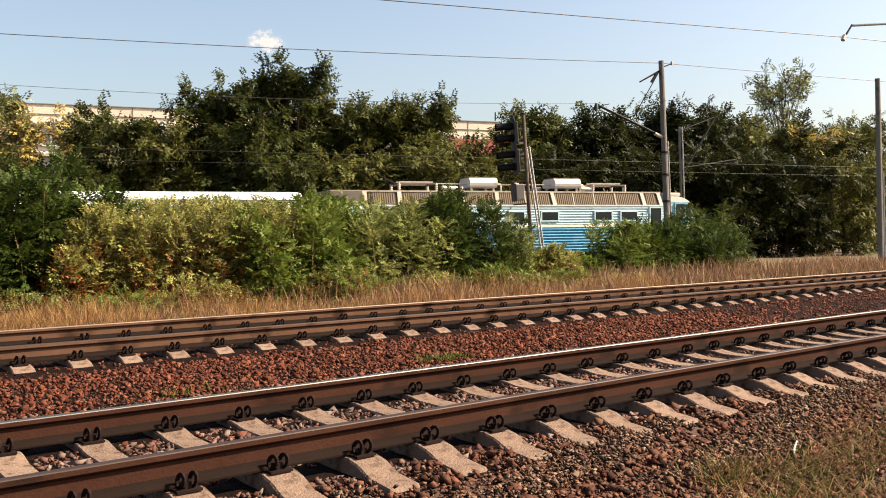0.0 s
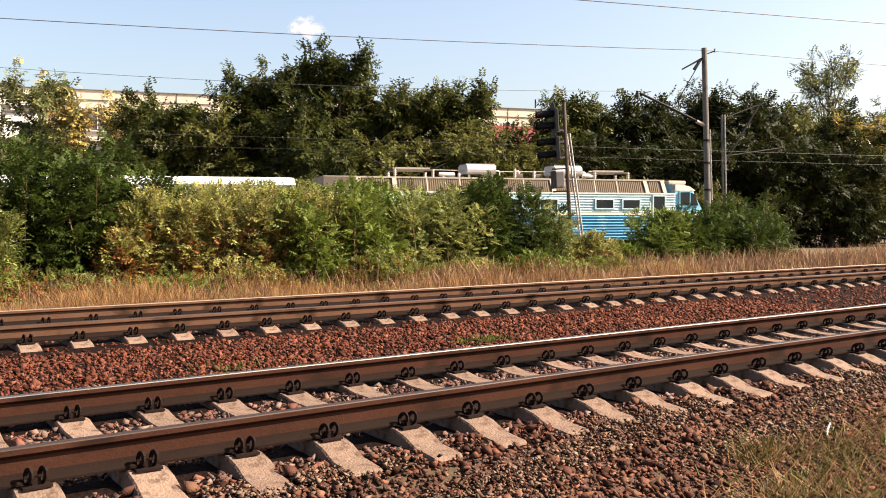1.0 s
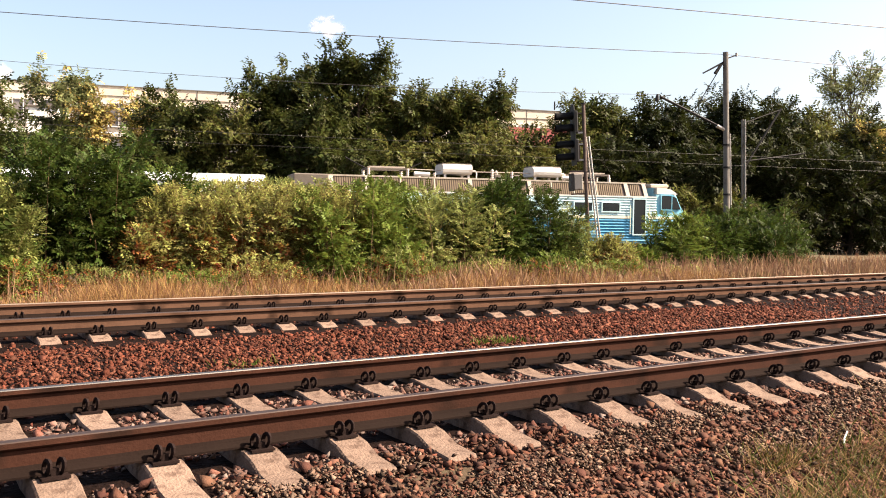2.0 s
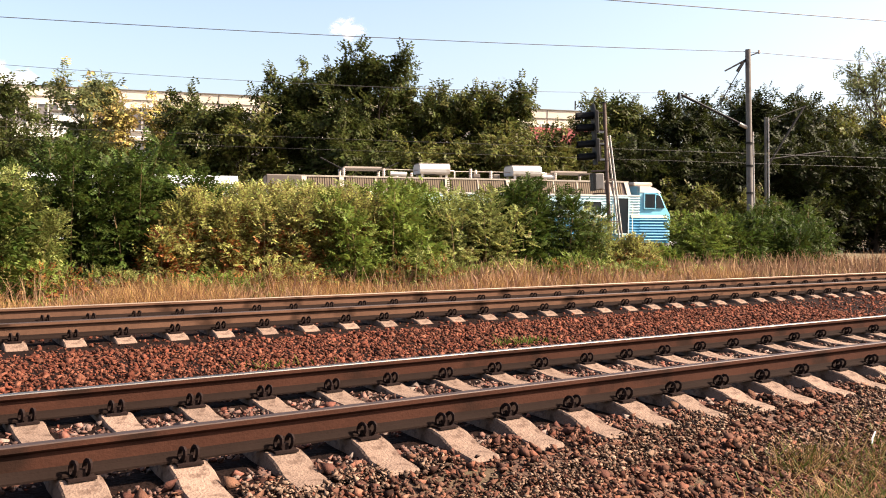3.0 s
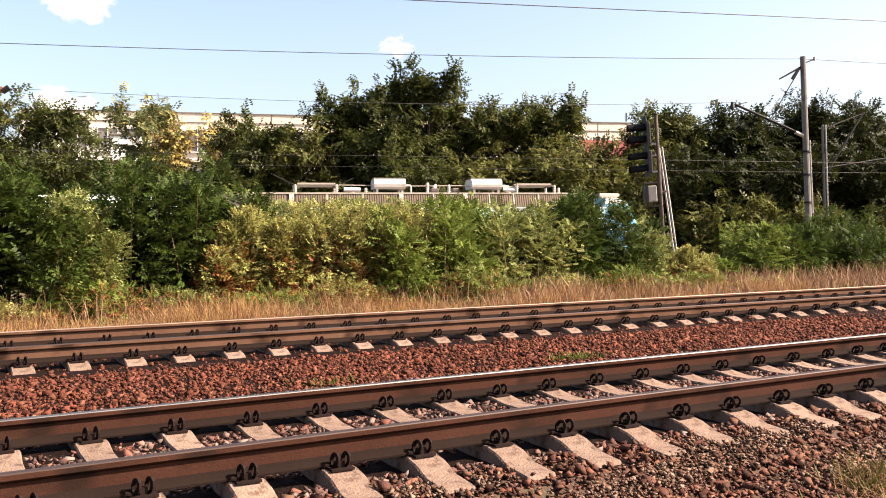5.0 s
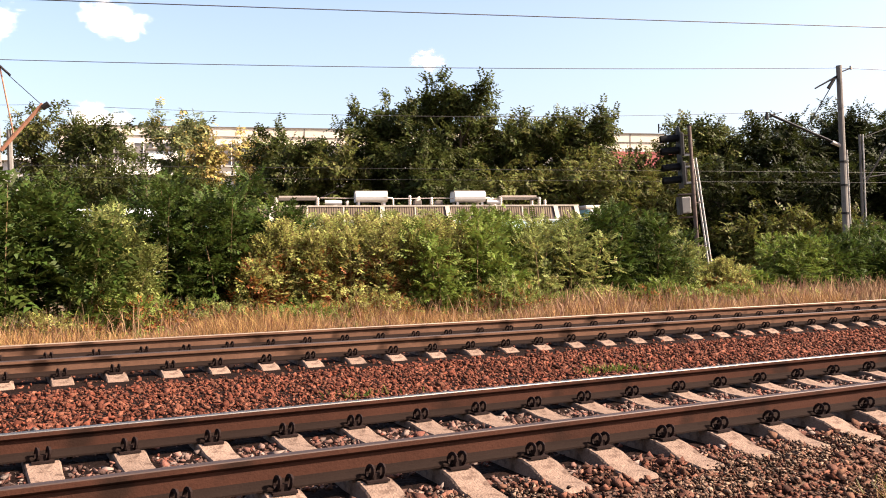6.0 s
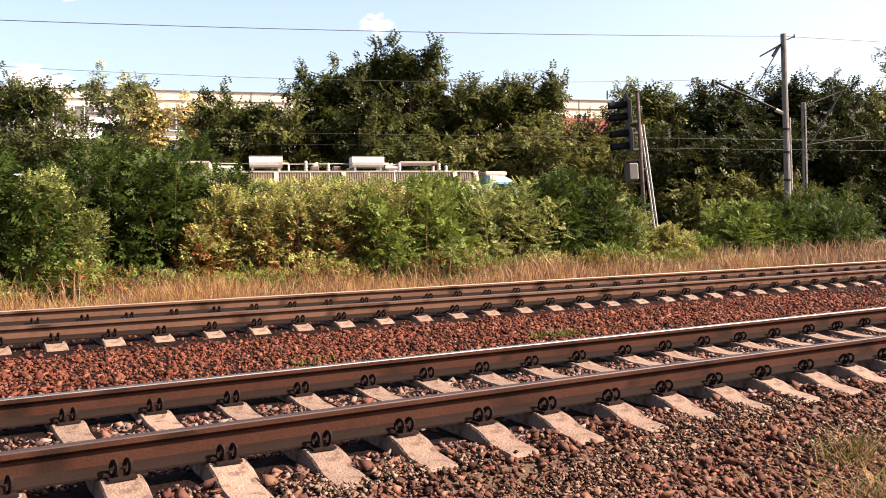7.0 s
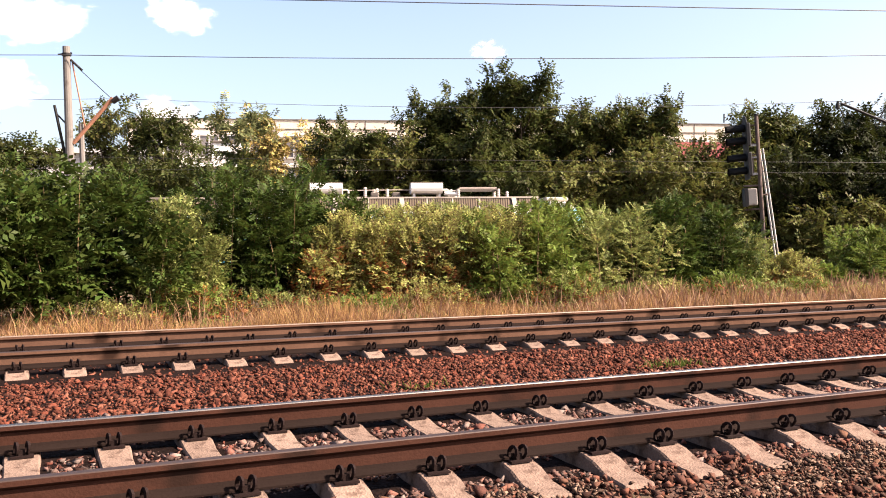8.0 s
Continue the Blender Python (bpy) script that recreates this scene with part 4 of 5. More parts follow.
# ---------------------------------------------------------------- signal, poles and wires
def make_signal():
    """Colour-light signal on a slightly leaning post with a ladder and relay box."""
    s = empty("railway_signal", look_at_tilt(18.75, 19.0, land(19)), label="rusty colour-light railway signal with black heads and ladder", category="railway signal")
    Z = 5.2
    part("post", tube([(0, 0, -0.2), (0, 0, Z)], 0.062, 0.055, 10), M_SIGPOST, s, "rusty grey post")
    part("cap", tube([(0, 0, Z), (0, 0, Z + 0.04)], 0.075, sides=10), M_SIGBLACK, s)
    cx = -0.36
    for zb, zt in ((3.45, 4.22), (4.3, 5.05)):
        hd = part("signal_head", box(cx + 0.04, cx + 0.16, -0.12, 0.12, zb + 0.04, zt - 0.04, 0.03), M_SIGBLACK, s, "black two-lamp signal head")
        for z in (zb + 0.2, zt - 0.2):
            bm = bmesh.new()
            pts = 10
            A = [bm.verts.new((cx + 0.01, 0.13 * math.sin(a), z + 0.13 * math.cos(a))) for a in np.linspace(-2.2, 2.2, pts)]
            B = [bm.verts.new((cx - 0.5, v.co.y, z + (v.co.z - z) * 0.95 - 0.02)) for v in A]
            for i in range(pts - 1):
                bm.faces.new((A[i], A[i + 1], B[i + 1], B[i]))
            bmesh.ops.solidify(bm, geom=bm.faces[:], thickness=0.008)
            part("hood", bm, M_SIGBLACK, hd, "long black lamp hood")
            part("lens", tube([(cx + 0.01, 0, z), (cx - 0.02, 0, z)], 0.1, sides=14), M_LENS, hd)
        for z in (zb + 0.1, zt - 0.12):
            part("bracket", tube([(cx, 0, z), (0, 0, z)], 0.022, sides=6), M_SIGPOST, hd)
    for z in (4.36, 4.02, 3.55):
        part("bracket", box(cx + 0.15, -0.05, -0.03, 0.03, z - 0.025, z + 0.025), M_BOXGREY, s, "pale steel bracket")
    part("strap", box(-0.2, -0.15, -0.02, 0.02, 3.5, 4.05), M_SIGPOST, s)
    part("backboard", prism([(-0.27, 3.4), (-0.27, 5.0), (-0.18, 5.15), (0, 5.22), (0.18, 5.15), (0.27, 5.0), (0.27, 3.4)], cx + 0.01, cx + 0.04), M_SIGBLACK, s, "black backboard")
    b = part("relay_box", box(cx - 0.04, cx + 0.22, -0.18, 0.14, 2.66, 3.14, 0.02), M_RELAY, s, "dirty grey relay box")
    # black slab added for the shaded left side of the box
    part("box_door", box(cx - 0.12, cx - 0.04, -0.19, 0.15, 2.64, 3.16), M_SIGBLACK, b)
    for z in (2.55, 3.22):
        part("bracket", tube([(cx - 0.1, 0, z), (0.05, 0, z)], 0.025, sides=6), M_SIGPOST, s)
    lad = part("ladder", tube([(0.46, -0.1, -0.2), (0.1, -0.1, 4.25)], 0.026, sides=6), M_BOXGREY, s, "pale steel ladder")
    part("stile", tube([(0.46, 0.22, -0.2), (0.1, 0.22, 4.25)], 0.026, sides=6), M_BOXGREY, lad)
    for k in range(13):
        z = 0.2 + k * 0.31
        x = 0.46 - 0.36 * (z + 0.2) / 4.45
        part("rung", tube([(x, -0.1, z), (x, 0.22, z)], 0.012, sides=5), M_BOXGREY, lad)
    for z in (1.7, 2.95, 4.2):
        x = 0.46 - 0.36 * (z + 0.2) / 4.45
        part("stay", tube([(0, 0, z), (x, 0.05, z)], 0.016, sides=5), M_SIGPOST, s)
    return s


def look_at_tilt(x, y, z, lean=-3.6):
    """A footing that leans a little along the line."""
    return pose(x, y, z, 0, lean, -30)


def catenary_pole(u, v, top, lean, label, radius=0.17):
    p = empty("catenary_pole", yard(u, v, -0.8, 0, lean, 0), label=label, category="catenary pole", group="catenary poles")
    H = top + 0.8
    part("shaft", tube([(0, 0, -0.4), (0, 0, H)], radius * 1.25, radius, 12), M_POLE, p, "grey concrete shaft", smooth=False)
    return p, H


def make_poles():
    # pole with a bracket towards the yard
    p, H = catenary_pole(23.05, 34.5, 8.93, -2.6, "tall concrete catenary pole with a slanting bracket arm", 0.12)
    # thin pale tube up the right side of the shaft
    part("conduit", tube([(0.19, -0.05, 0.3), (0.16, -0.05, H - 3.6)], 0.04, sides=6), M_BOXGREY, p)
    for z in (2.4, 3.4, 4.6, 5.6):
        part("band", tube([(0, 0, z), (0, 0, z + 0.08)], 0.17, sides=12), M_STEEL, p)
    arm = part("bracket_arm", tube([(0.05, 0, H - 3.45), (-3.1, 0.3, H - 1.95)], 0.055, sides=6), M_STEEL, p, "dark slanting bracket arm")
    part("insulator", tube([(0.0, 0, H - 3.45), (-0.45, 0.04, H - 3.24)], 0.085, sides=8), M_INSUL, arm)
    part("end_fitting", tube([(-3.25, 0.3, H - 2.15), (-3.22, 0.3, H - 1.85)], 0.1, 0.05, 8), M_STEEL, arm)
    part("end_fitting", tube([(-3.1, 0.3, H - 1.97), (-2.55, 0.3, H - 1.88)], 0.02, sides=5), M_STEEL, arm)
    part("tie_rod", tube([(-0.1, 0, H - 0.45), (-1.55, 0.15, H - 2.65)], 0.022, sides=5), M_STEEL, p)
    part("top_strut", tube([(0, 0, H - 0.4), (-1.15, 0.0, H - 0.95)], 0.05, 0.035, 6), M_STEEL, p)
    part("insulator", tube([(-0.2, 0, H - 0.5), (-0.55, 0.0, H - 0.95)], 0.06, sides=8), M_STEEL, p)
    part("top_bracket", tube([(0.0, 0, H - 0.3), (0.6, 0, H - 0.1)], 0.03, sides=5), M_STEEL, p)
    part("insulator", tube([(0.55, 0, H - 0.18), (0.55, 0, H - 0.02)], 0.05, sides=8), M_INSUL, p)
    p, H = catenary_pole(35.4, 34.5, 8.8, -2.0, "concrete catenary pole with a pale upright strip at the wood's edge", 0.12)
    part("conduit", tube([(0.16, -0.08, 0.3), (0.16, -0.08, H - 4.6)], 0.06, sides=6), M_BOXGREY, p)
    # slim pole behind the locomotive
    p, H = catenary_pole(31.75, 46, 7.55, -2.2, "slim concrete pole with a raised bracket arm", 0.075)
    part("conduit", tube([(0.13, -0.1, 0.3), (0.13, -0.1, H)], 0.045, sides=6), M_BOXGREY, p)
    part("bracket_arm", tube([(0.05, 0, H - 3.0), (2.7, 0, H + 0.7)], 0.06, sides=6), M_STEEL, p, "dark raised bracket arm")
    part("tie_rod", tube([(0.0, 0, H - 0.25), (2.65, 0, H + 0.62)], 0.035, sides=5), M_STEEL, p)
    part("lower_arm", tube([(0.0, 0, H - 2.5), (4.4, 0, H - 2.0)], 0.045, sides=6), M_STEEL, p)
    part("drop_rod", tube([(4.35, 0, H - 1.9), (4.4, 0, H - 2.3)], 0.03, sides=5), M_STEEL, p)
    # pole at the other end of the span
    p, H = catenary_pole(-10.9, 34.5, 8.56, -1.4, "concrete catenary pole with rusty bracket among the bushes", 0.135)
    arm = part("bracket_arm", tube([(0.15, 0, H - 3.65), (1.65, 0, H - 1.95)], 0.075, sides=6), M_RUST_STEEL, p, "rusty slanting bracket arm")
    part("insulator", tube([(1.62, 0, H - 2.1), (1.85, 0, H - 1.95)], 0.11, sides=8), M_STEEL, arm)
    part("second_shaft", tube([(0.45, 0.1, 0), (0.42, 0.1, H - 2.9)], 0.12, 0.1, 8), M_POLE, p)
    part("strut", tube([(0.15, 0, H - 0.5), (0.55, 0, H - 0.9)], 0.05, sides=6), M_STEEL, p)
    part("tie_rod", tube([(0.2, 0, H - 0.6), (0.62, 0, H - 3.2)], 0.03, sides=5), M_RUST_STEEL, p)
    part("tie_rod", tube([(0.5, 0, H - 0.9), (1.62, 0, H - 2.0)], 0.015, sides=5), M_STEEL, p)
    part("side_arm", tube([(-0.5, 0, H - 2.2), (-0.15, 0, H - 4.2)], 0.06, sides=6), M_STEEL, p)
    part("side_arm", tube([(-0.45, 0, H - 2.5), (-0.1, 0, H - 2.9)], 0.035, sides=6), M_STEEL, p)
    for z in (H - 0.35, H - 4.4):
        part("band", tube([(0, 0, z), (0, 0, z + 0.09)], 0.175, sides=12), M_STEEL, p)
    part("top_bracket", tube([(-0.3, 0, H - 0.3), (0.2, 0, H - 0.25)], 0.035, sides=5), M_STEEL, p)


def wire(name, a, b, sag, r, label):
    a, b = Vector(a), Vector(b)
    pts = [a.lerp(b, t) - Vector((0, 0, sag * 4 * t * (1 - t))) for t in np.linspace(0, 1, 25)]
    me = bpy.data.meshes.new(name)
    bm = tube(pts, r, sides=5)
    bm.to_mesh(me)
    bm.free()
    me.materials.append(M_WIRE)
    return tagged(new(name, me), label=label, category="wire", group="overhead wires")


def yw(u, v, z):
    return YARD @ Vector((u, v, z))


def make_wires():
    wire("feeder_wire", yw(-10.9, 34.3, 8.2), yw(22.6, 34.5, 8.82), 0.15, 0.014, "overhead feeder wire strung between the pole tops")
    wire("feeder_wire", yw(22.6, 34.5, 8.82), yw(80, 34.5, 8.9), 0.25, 0.014, "overhead feeder wire strung from the pole top")
    wire("feeder_wire", yw(-60, 34.3, 8.2), yw(-10.9, 34.3, 8.2), 0.2, 0.014, "overhead feeder wire strung from the pole top")
    wire("contact_wire", yw(-9.2, 34.6, 6.64), yw(19.6, 34.8, 6.92), 0.3, 0.008, "thin overhead line between the bracket arms")
    wire("contact_wire", yw(-60, 34.6, 6.6), yw(-9.2, 34.6, 6.64), 0.35, 0.008, "thin overhead line from the bracket arm")
    wire("lower_wire", yw(-60, 44, 5.3), yw(80, 44, 5.3), 0.1, 0.006, "thin overhead line low over the yard")
    wire("lower_wire", yw(-60, 44, 4.75), yw(80, 44, 4.75), 0.1, 0.005, "thin overhead line low over the yard")
    wire("line_wire", yw(-60, 20.4, 6.85), yw(19.5, 20.4, 6.86), 0.12, 0.012, "overhead wire crossing high above the verge")
    wire("line_wire", yw(19.5, 20.4, 6.86), yw(75, 20.4, 7.0), 0.2, 0.012, "overhead wire crossing high above the tracks")
    p = empty("catenary_mast", pose(29.5, 13.4, land(13.4)), label="steel mast with an arm reaching over the far track", category="catenary pole")
    part("shaft", tube([(0, 0, -0.3), (0, 0, 9.2)], 0.16, 0.13, 10), M_POLE, p)
    part("arm", tube([(0, 0, 8.25), (-4.4, -0.8, 7.42)], 0.035, sides=6), M_STEEL, p)
    part("drop_rod", tube([(-4.4, -0.8, 7.44), (-4.7, -0.7, 7.0)], 0.03, sides=6), M_STEEL, p)
    part("insulator", tube([(-4.62, -0.7, 7.12), (-4.72, -0.7, 6.98)], 0.06, sides=8), M_INSUL, p)


# ---------------------------------------------------------------- far buildings and clouds
def make_buildings():
    b = empty("industrial_building", yard(0, 95, -1), label="long cream rendered building with tall windows behind the trees", category="building")
    L0, L1, H = -24.5, 40.8, 15.1
    part("wall", box(L0, L1, 0.3, 16, 0, H - 0.3), M_WALL, b, "cream rendered wall")
    part("coping", box(L0 - 0.1, L1 + 0.1, 0.22, 16.1, H - 0.3, H - 0.2), M_ROOF, b, "dark roof coping")
    part("cornice", box(L0 - 0.1, L1 + 0.1, 0.24, 0.3, H - 1.28, H - 1.2), M_ROOF, b, "thin dark string course")
    x = L0 + 4
    while x < L1:
        part("panel_joint", box(x - 0.04, x + 0.04, 0.27, 0.3, H - 1.9, H - 0.3), M_ROOF, b)
        x += 5.2
    x = L0 + 1.5
    k = 0
    while x < L1 - 2:
        for zb, zt in ((10.8, 13.1), (6.6, 9.2), (2.4, 5.0)):
            w = part("window", box(x, x + 1.9, 0.2, 0.32, zb, zt), M_PANE, b)
            part("window_frame", frame_bm(x - 0.08, x + 1.98, zb - 0.08, zt + 0.08, 0.1, 0.1, 0.31), M_WHITE, w)
            part("mullion", box(x + 0.92, x + 0.98, 0.12, 0.2, zb, zt), M_WHITE, w)
        part("pilaster", box(x + 2.15, x + 2.6, 0.2, 0.3, 0, H - 1.9), M_WHITE, b)
        x += 2.95
    for x in (L1 - 0.4, 5.0):
        part("roof_post", tube([(x, 1, H), (x, 1, H + 1.0)], 0.08, sides=6), M_STEEL, b)
    s = empty("shed", yard(-9.3, 72, -1), label="low grey shed with a white sheet roof and rooftop cabin", category="shed")
    part("wall", box(-6, 5.4, 0, 8, 0, 7.95), M_WALL_LOW, s)
    part("roof", prism([(-0.5, 7.95), (-0.5, 8.2), (4, 8.6), (8.5, 8.2), (8.5, 7.95)], -6.4, 5.6), M_ROOF_WHITE, s, "white sheet roof")
    c = part("rooftop_cabin", prism([(0.2, 8.3), (0.2, 8.75), (0.5, 9.95), (2.2, 9.95), (2.5, 8.75), (2.5, 8.3)], -2.7, -0.55), M_ROOF_WHITE, s, "white rooftop cabin")
    part("cabin_roof", box(-2.8, -0.45, 0.35, 2.35, 9.95, 10.12, 0.03), M_ROOF, c)
    w = empty("low_building", yard(-34, 80, -1), label="long low building with pale flat roof", category="building")
    part("wall", box(-30, 16, 0, 9, 0, 9.75), M_WALL_LOW, w)
    part("roof", box(-30.4, 16.4, -0.4, 9.4, 9.75, 10.15), M_ROOF_WHITE, w)
    r = empty("red_roofed_house", yard(30, 72, -1), label="house with a red sheet roof behind the trees", category="house")
    part("wall", box(-2.5, 3, 0, 6, 0, 8.6), M_WALL, r)
    part("roof", prism([(-0.4, 8.5), (3, 10.6), (6.4, 8.5)], -2.9, 3.4), M_ROOF_RED, r, "red sheet roof")


def make_clouds():
    """Distant cumulus as thin backdrops far behind everything."""
    for d, el, w, h in CLOUDS:
        a, R = radians(d), 2400
        me = bpy.data.meshes.new("cloud")
        me.from_pydata([(-1, 0, -1), (1, 0, -1), (1, 0, 1), (-1, 0, 1)], [], [(0, 1, 2, 3)])
        me.materials.append(M_CLOUD)
        c = tagged(new("cloud", me), label="small soft white cumulus cloud in a pale sky", category="cloud", kind="structure")
        c.matrix_basis = pose(R * math.sin(a), R * math.cos(a), R * math.tan(radians(el)), 0, 0, -d) @ Matrix.Diagonal((w, 1, h, 1))


CLOUDS = [(27.6, 11.8, 75, 42), (8.0, 13.6, 130, 80), (-0.2, 12.8, 190, 100), (7.0, 7.3, 120, 85), (-2.2, 8.8, 140, 100)]


# ---------------------------------------------------------------- planting
def make_plants():
    G = "dense dark green shrub with feathery leaves beside the line"
    bush(1, 3.7, 18.4, 1.9, 1.8, 3.05, M_LEAF_DARK, G, 900)
    bush(2, 4.95, 18.6, 1.8, 1.6, 3.1, M_LEAF_DARK, G, 800)
    bush(3, 2.3, 17.4, 0.95, 1.1, 2.3, M_LEAF_PALE, "pale green shrub with small leaves beside the line", 900, FROND_WEED)
    bush(4, 0.7, 17.2, 2.2, 1.8, 2.65, M_LEAF_DARK, G, 600, FROND_BUSH, 1.5)
    bush(5, -1.2, 17.0, 2.4, 1.8, 2.65, M_LEAF_DARK, G, 550, FROND_BUSH, 1.6)
    bush(6, 1.4, 20.5, 3.0, 1.8, 3.1, M_LEAF_DARK, G, 1000)
    bush(7, -1.6, 20.5, 3.2, 1.8, 3.1, M_LEAF_DARK, G, 900)
    bush(8, 5.4, 21.0, 2.2, 1.6, 2.4, M_LEAF_MID, "green shrub with feathery leaves beside the line", 800)
    Wd = "tall yellowing weeds with rusty dry lower leaves"
    for k, (x, w, h) in enumerate(((5.7, 1.5, 2.05), (6.5, 1.8, 2.12), (7.4, 1.8, 2.15), (8.2, 1.8, 2.15), (8.9, 1.5, 2.15))):
        bush(20 + k, x, 17.9 + 0.35 * (k % 2), w, 1.6, h, M_LEAF_YEL, Wd, 1500, FROND_WEED, 1.05, (M_LEAF_RUST, 0.3, "rusty dry leaves"), "weeds")
    for k, (x, h) in enumerate(((5.8, 2.2), (6.9, 2.28), (7.9, 2.3), (8.9, 2.3), (9.9, 2.35))):
        bush(40 + k, x, 19.5, 1.5, 1.2, h, M_LEAF_PALE, Wd, 1000, FROND_WEED, 1.05, (M_LEAF_YEL, 0.5, "yellowing leaves"), "weeds")
    bush(24, 9.6, 19.6, 2.4, 1.4, 2.1, M_LEAF_PALE, "pale green shrub with yellowing leaves beside the line", 900, FROND_WEED, 1.1, (M_LEAF_YEL, 0.4, "yellowing leaves"))
    bush(10, 9.7, 17.2, 1.9, 1.4, 2.1, M_LEAF_MID, "green shrub with feathery leaves beside the line", 750)
    bush(11, 10.8, 18.1, 2.1, 1.4, 2.45, M_LEAF_MID, "green shrub with feathery leaves beside the line", 800)
    bush(25, 12.2, 19.4, 2.6, 1.4, 2.5, M_LEAF_MID, "green shrub with feathery leaves beside the line", 700)
    bush(12, 12.6, 17.8, 2.0, 1.3, 2.3, M_LEAF_PALE, "pale shrub with drooping yellowish leaves beside the line", 800, FROND_BUSH, 0.9, (M_LEAF_YEL, 0.3, "yellowing leaves"))
    bush(13, 14.2, 18.2, 2.3, 1.5, 2.55, M_LEAF_DARK, G, 900)
    bush(14, 15.7, 18.6, 2.0, 1.5, 2.6, M_LEAF_DARK, G, 900)
    bush(30, 18.6, 18.1, 1.0, 0.7, 1.3, M_LEAF_YEL, "low yellowing weeds at the foot of the signal", 400, FROND_WEED, 1.0, (M_LEAF_RUST, 0.2, "rusty dry leaves"), "weeds")
    bush(15, 17.4, 18.6, 1.6, 1.2, 1.6, M_LEAF_PALE, "low pale shrub beside the signal", 600, FROND_WEED, 1.0, (M_LEAF_YEL, 0.3, "yellowing leaves"))
    bush(26, 19.6, 19.2, 1.5, 1.2, 0.62, M_LEAF_PALE, "low pale shrub beside the signal", 600, FROND_WEED, 1.0, (M_LEAF_YEL, 0.35, "yellowing leaves"))
    bush(16, 21.4, 19.6, 1.3, 1.2, 0.75, M_LEAF_MID, "low green shrub beside the line", 500)
    bush(29, 20.3, 21.5, 0.6, 0.6, 2.1, M_LEAF_PALE, "thin sapling before the locomotive", 120, FROND_WEED)
    bush(17, 23.8, 19.6, 1.9, 1.6, 2.0, M_LEAF_MID, "green shrub beside the line", 900)
    bush(18, 25.7, 19.6, 2.4, 1.6, 1.85, M_LEAF_DARK, "green shrub beside the line", 900)
    bush(19, 28.3, 19.6, 2.4, 1.6, 1.8, M_LEAF_DARK, G, 900)
    low = "low straggling weeds at the foot of the shrubs"
    for k in range(15):
        x = -2.2 + k * 1.55
        bush(60 + k, x, 16.6 + 0.4 * math.sin(k * 2.1), 1.6, 0.8, (0.6, 0.8, 0.5, 0.9, 0.6)[k % 5] * (0.65 if x > 16.5 else 1), (M_LEAF_PALE, M_LEAF_MID, M_LEAF_YEL, M_LEAF_MID)[k % 4], low, 230, FROND_WEED, 0.75,
             (M_LEAF_RUST, 0.42, "rusty dry leaves"), "weeds")
    bush(27, 31.5, 23.5, 3.4, 2.0, 2.4, M_LEAF_DARK, G, 800)
    bush(28, 36.0, 25.0, 3.6, 2.0, 2.4, M_LEAF_DARK, G, 700)
    T = "dark green tree behind the yard"
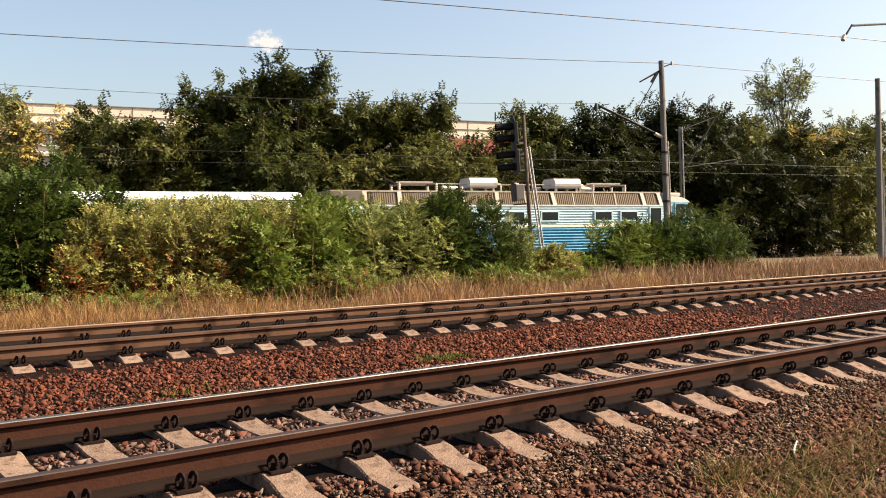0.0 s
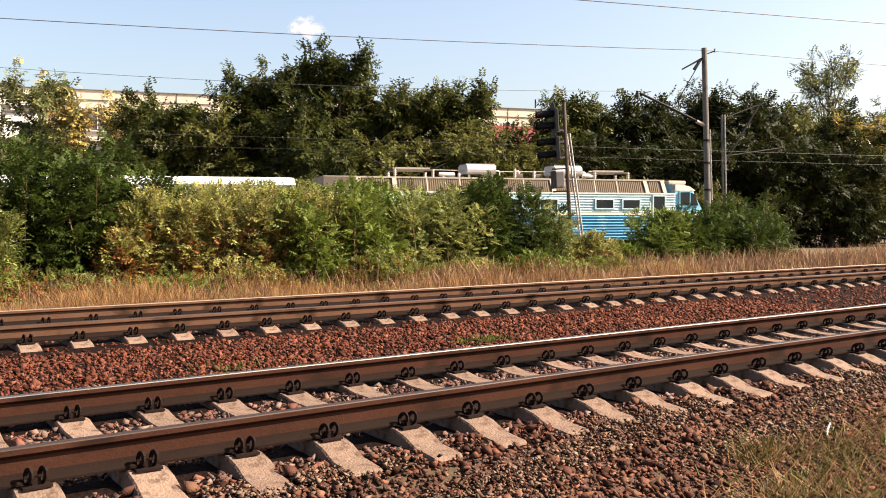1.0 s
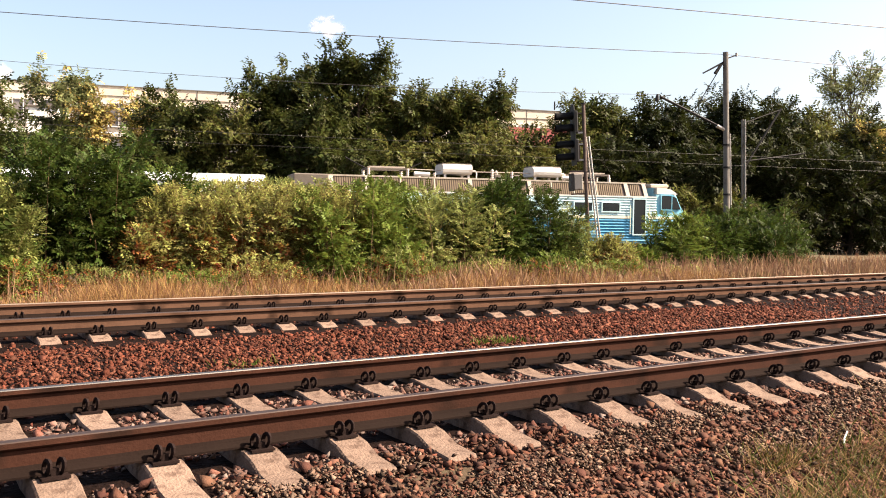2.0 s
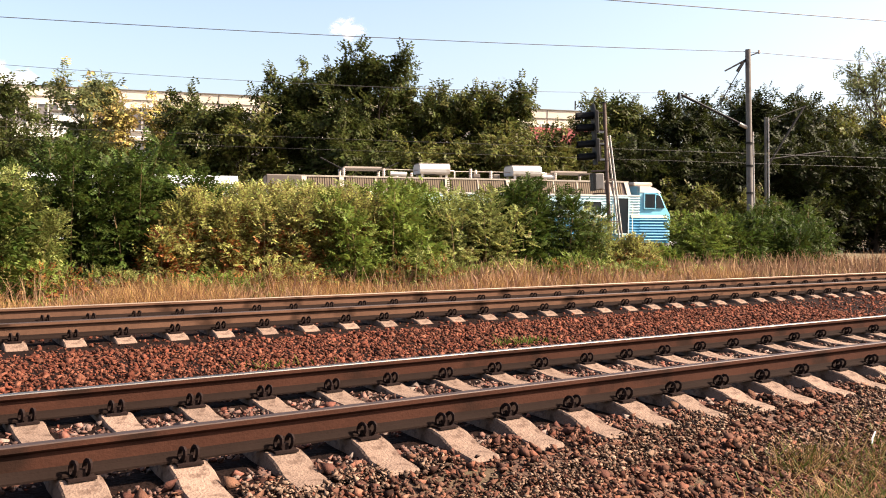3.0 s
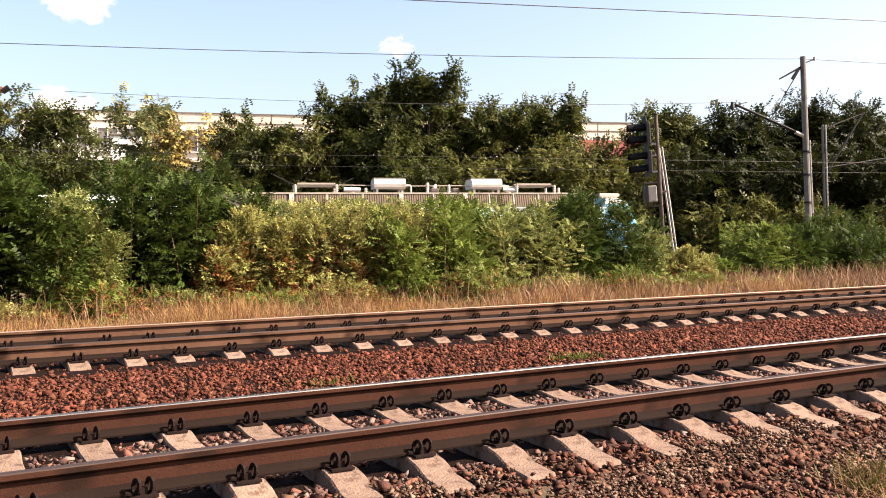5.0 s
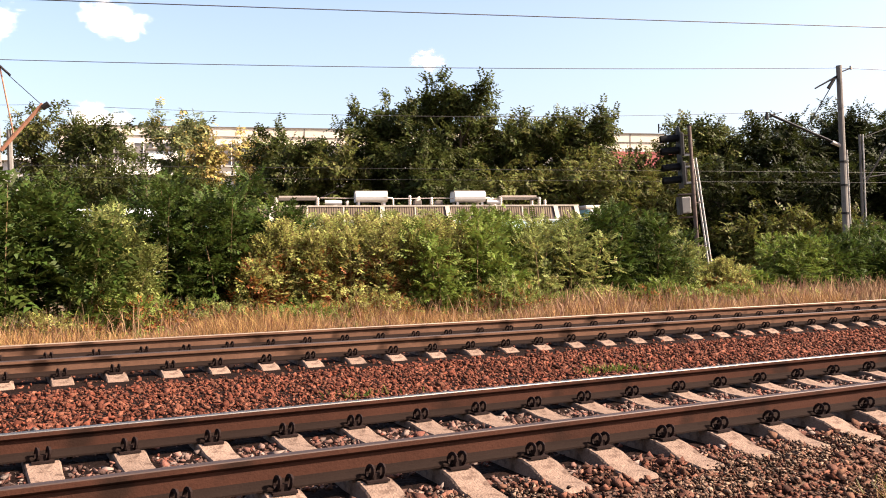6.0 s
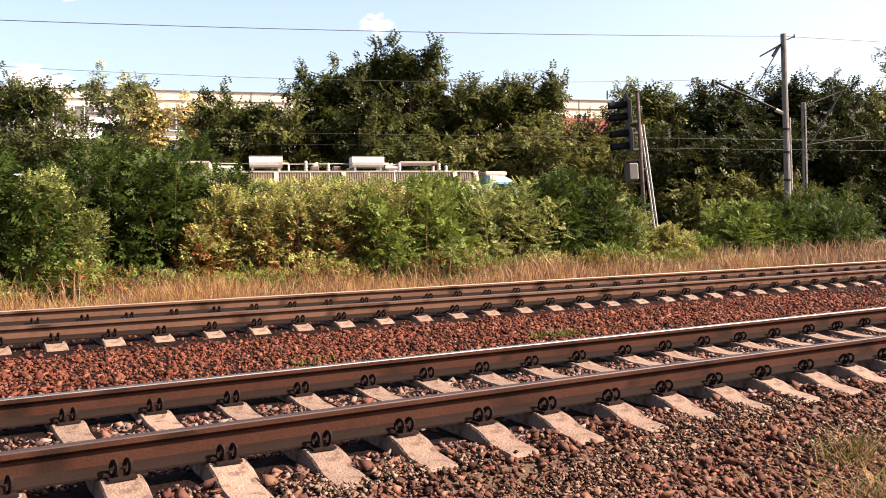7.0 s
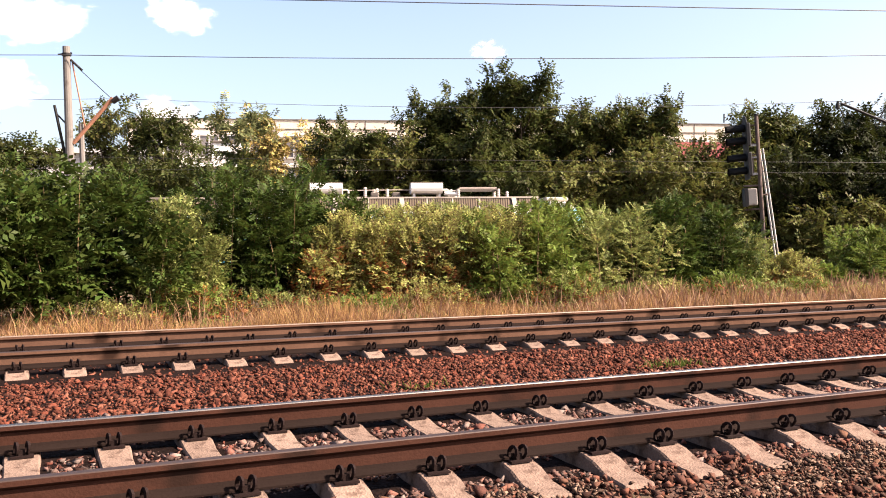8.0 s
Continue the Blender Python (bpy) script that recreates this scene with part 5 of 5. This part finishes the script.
    # right-hand trees take the darkened leaf, their shade painted into the colour
    rows = [
        (4.3, 53, 10.4, 2.8, M_LEAF_TREE, 850), (7.0, 53, 10.4, 2.8, M_LEAF_TREE, 850), (9.6, 53, 11.3, 3.8, M_LEAF_TREE, 1300), (6.2, 52, 8.4, 5.4, M_LEAF_TREE, 1300),
        (11.9, 54.5, 9.6, 3.2, M_LEAF_OLIVE, 700), (13.9, 53, 9.4, 3.6, M_LEAF_TREE, 900), (15.7, 53.5, 9.3, 3.4, M_LEAF_TREE, 800), (17.5, 53, 9.9, 4.2, M_LEAF_TREE, 1000),
        (20.3, 52, 7.0, 3.2, M_LEAF_OLIVE, 700), (22.4, 53, 7.3, 3.0, M_LEAF_TREE, 600), (24.2, 53, 9.2, 4.0, M_LEAF_TREE, 900), (26.8, 54, 9.6, 4.6, M_LEAF_TREE, 900),
        (29.8, 53, 9.4, 5.6, M_LEAF_SHADED, 1400), (33.5, 54, 9.9, 5.8, M_LEAF_SHADED, 1400), (37.2, 53, 10.4, 6.4, M_LEAF_SHADED, 1500), (41.5, 55, 9.8, 6, M_LEAF_OLIVE, 1000),
        (46, 54, 9.7, 6.4, M_LEAF_SHADED, 1400), (51, 55, 10.2, 7, M_LEAF_OLIVE, 1000), (57, 56, 10.2, 7, M_LEAF_TREE, 900),
        (-0.6, 52, 8.2, 4.0, M_LEAF_TREE, 1000), (1.9, 51, 7.4, 3.4, M_LEAF_OLIVE, 800), (-12.0, 54, 9.1, 3.3, M_LEAF_TREE, 700), (-11.2, 50, 6.2, 4.4, M_LEAF_TREE, 800), (-7.6, 49, 5.7, 4.0, M_LEAF_TREE, 700),
        (-15.6, 56, 9.6, 3.2, M_LEAF_OLIVE, 600), (-20.0, 53, 7.6, 4.4, M_LEAF_TREE, 700), (-2.6, 50, 5.6, 3.6, M_LEAF_TREE, 700), (-25, 54, 8.2, 5, M_LEAF_TREE, 700),
        (16, 49, 6.6, 4.5, M_LEAF_OLIVE, 800), (11.5, 49, 5.9, 3.6, M_LEAF_OLIVE, 600), (8, 49, 6.2, 4.6, M_LEAF_TREE, 700), (20.5, 49, 6.0, 4, M_LEAF_OLIVE, 600), (24.5, 49, 6.2, 5, M_LEAF_SHADED, 700),
        (24.6, 46.5, 3.0, 2.6, M_LEAF_OLIVE, 350), (27.2, 47, 3.6, 2.8, M_LEAF_OLIVE, 350), (30.2, 46.5, 3.2, 3.0, M_LEAF_OLIVE, 350), (34, 47, 3.0, 3.2, M_LEAF_TREE, 350), (29, 49.5, 6.4, 5, M_LEAF_SHADED, 800), (33, 49.5, 6.4, 5, M_LEAF_SHADED, 800), (37, 49, 6.8, 5.5, M_LEAF_SHADED, 900), (42, 49, 6.8, 5.5, M_LEAF_SHADED, 900), (48, 50, 6.8, 6, M_LEAF_OLIVE, 800)]
    for k, (u, v, h, w, m, n) in enumerate(rows):
        mixed = (M_LEAF_OLIVE, 0.35, "olive leaves") if 11 < u < 28 and m is M_LEAF_TREE else None
        tree(100 + k, u, v, h, w, m, T if m is not M_LEAF_OLIVE else "olive green tree behind the yard", n, extra=mixed)
    tree(150, -7.3, 56, 9.8, 3.4, M_LEAF_BARE, "tree turning golden behind the yard", 700, extra=(M_LEAF_GOLD, 0.08, "golden leaves"))
    tree(151, -2.7, 56, 8.3, 2.6, M_LEAF_GOLD, "golden autumn tree behind the yard", 450, extra=(M_LEAF_OLIVE, 0.3, "olive leaves"))
    tree(152, -5.6, 55, 8.3, 1.7, M_LEAF_GOLD, "golden autumn tree behind the yard", 400)
    tree(153, 51.0, 60, 14.9, 4.6, M_LEAF_BARE, "tall thin half-bare tree behind the yard", 150, low=0.55, bare=True)
    tree(154, 46.5, 52, 9.2, 3.4, M_LEAF_GOLD, "tree with yellowing leaves at the edge of the wood", 450, extra=(M_LEAF_OLIVE, 0.5, "olive leaves"))


make_signal()
make_poles()
make_wires()
make_buildings()
make_clouds()
make_plants()
make_grass()
make_twig()
make_ballast()

LOCO, COACH = make_loco(), make_coach()
RUN = [(0.0, 16.25), (0.5, 15.19), (1.0, 14.11), (2.5, 10.98), (3.5, 8.82), (4.5, 6.57), (6.0, 3.13), (6.5, 1.98), (7.0, 0.75), (7.5, -0.46), (8.0, -1.64)]


def motions():
    """The train backs slowly along the yard track."""
    for thing in (LOCO, COACH):
        walk(thing, [(t, yard(u, 39.2, 0.0055 * u, 0, -0.32, 0)) for t, u in RUN])


motions()
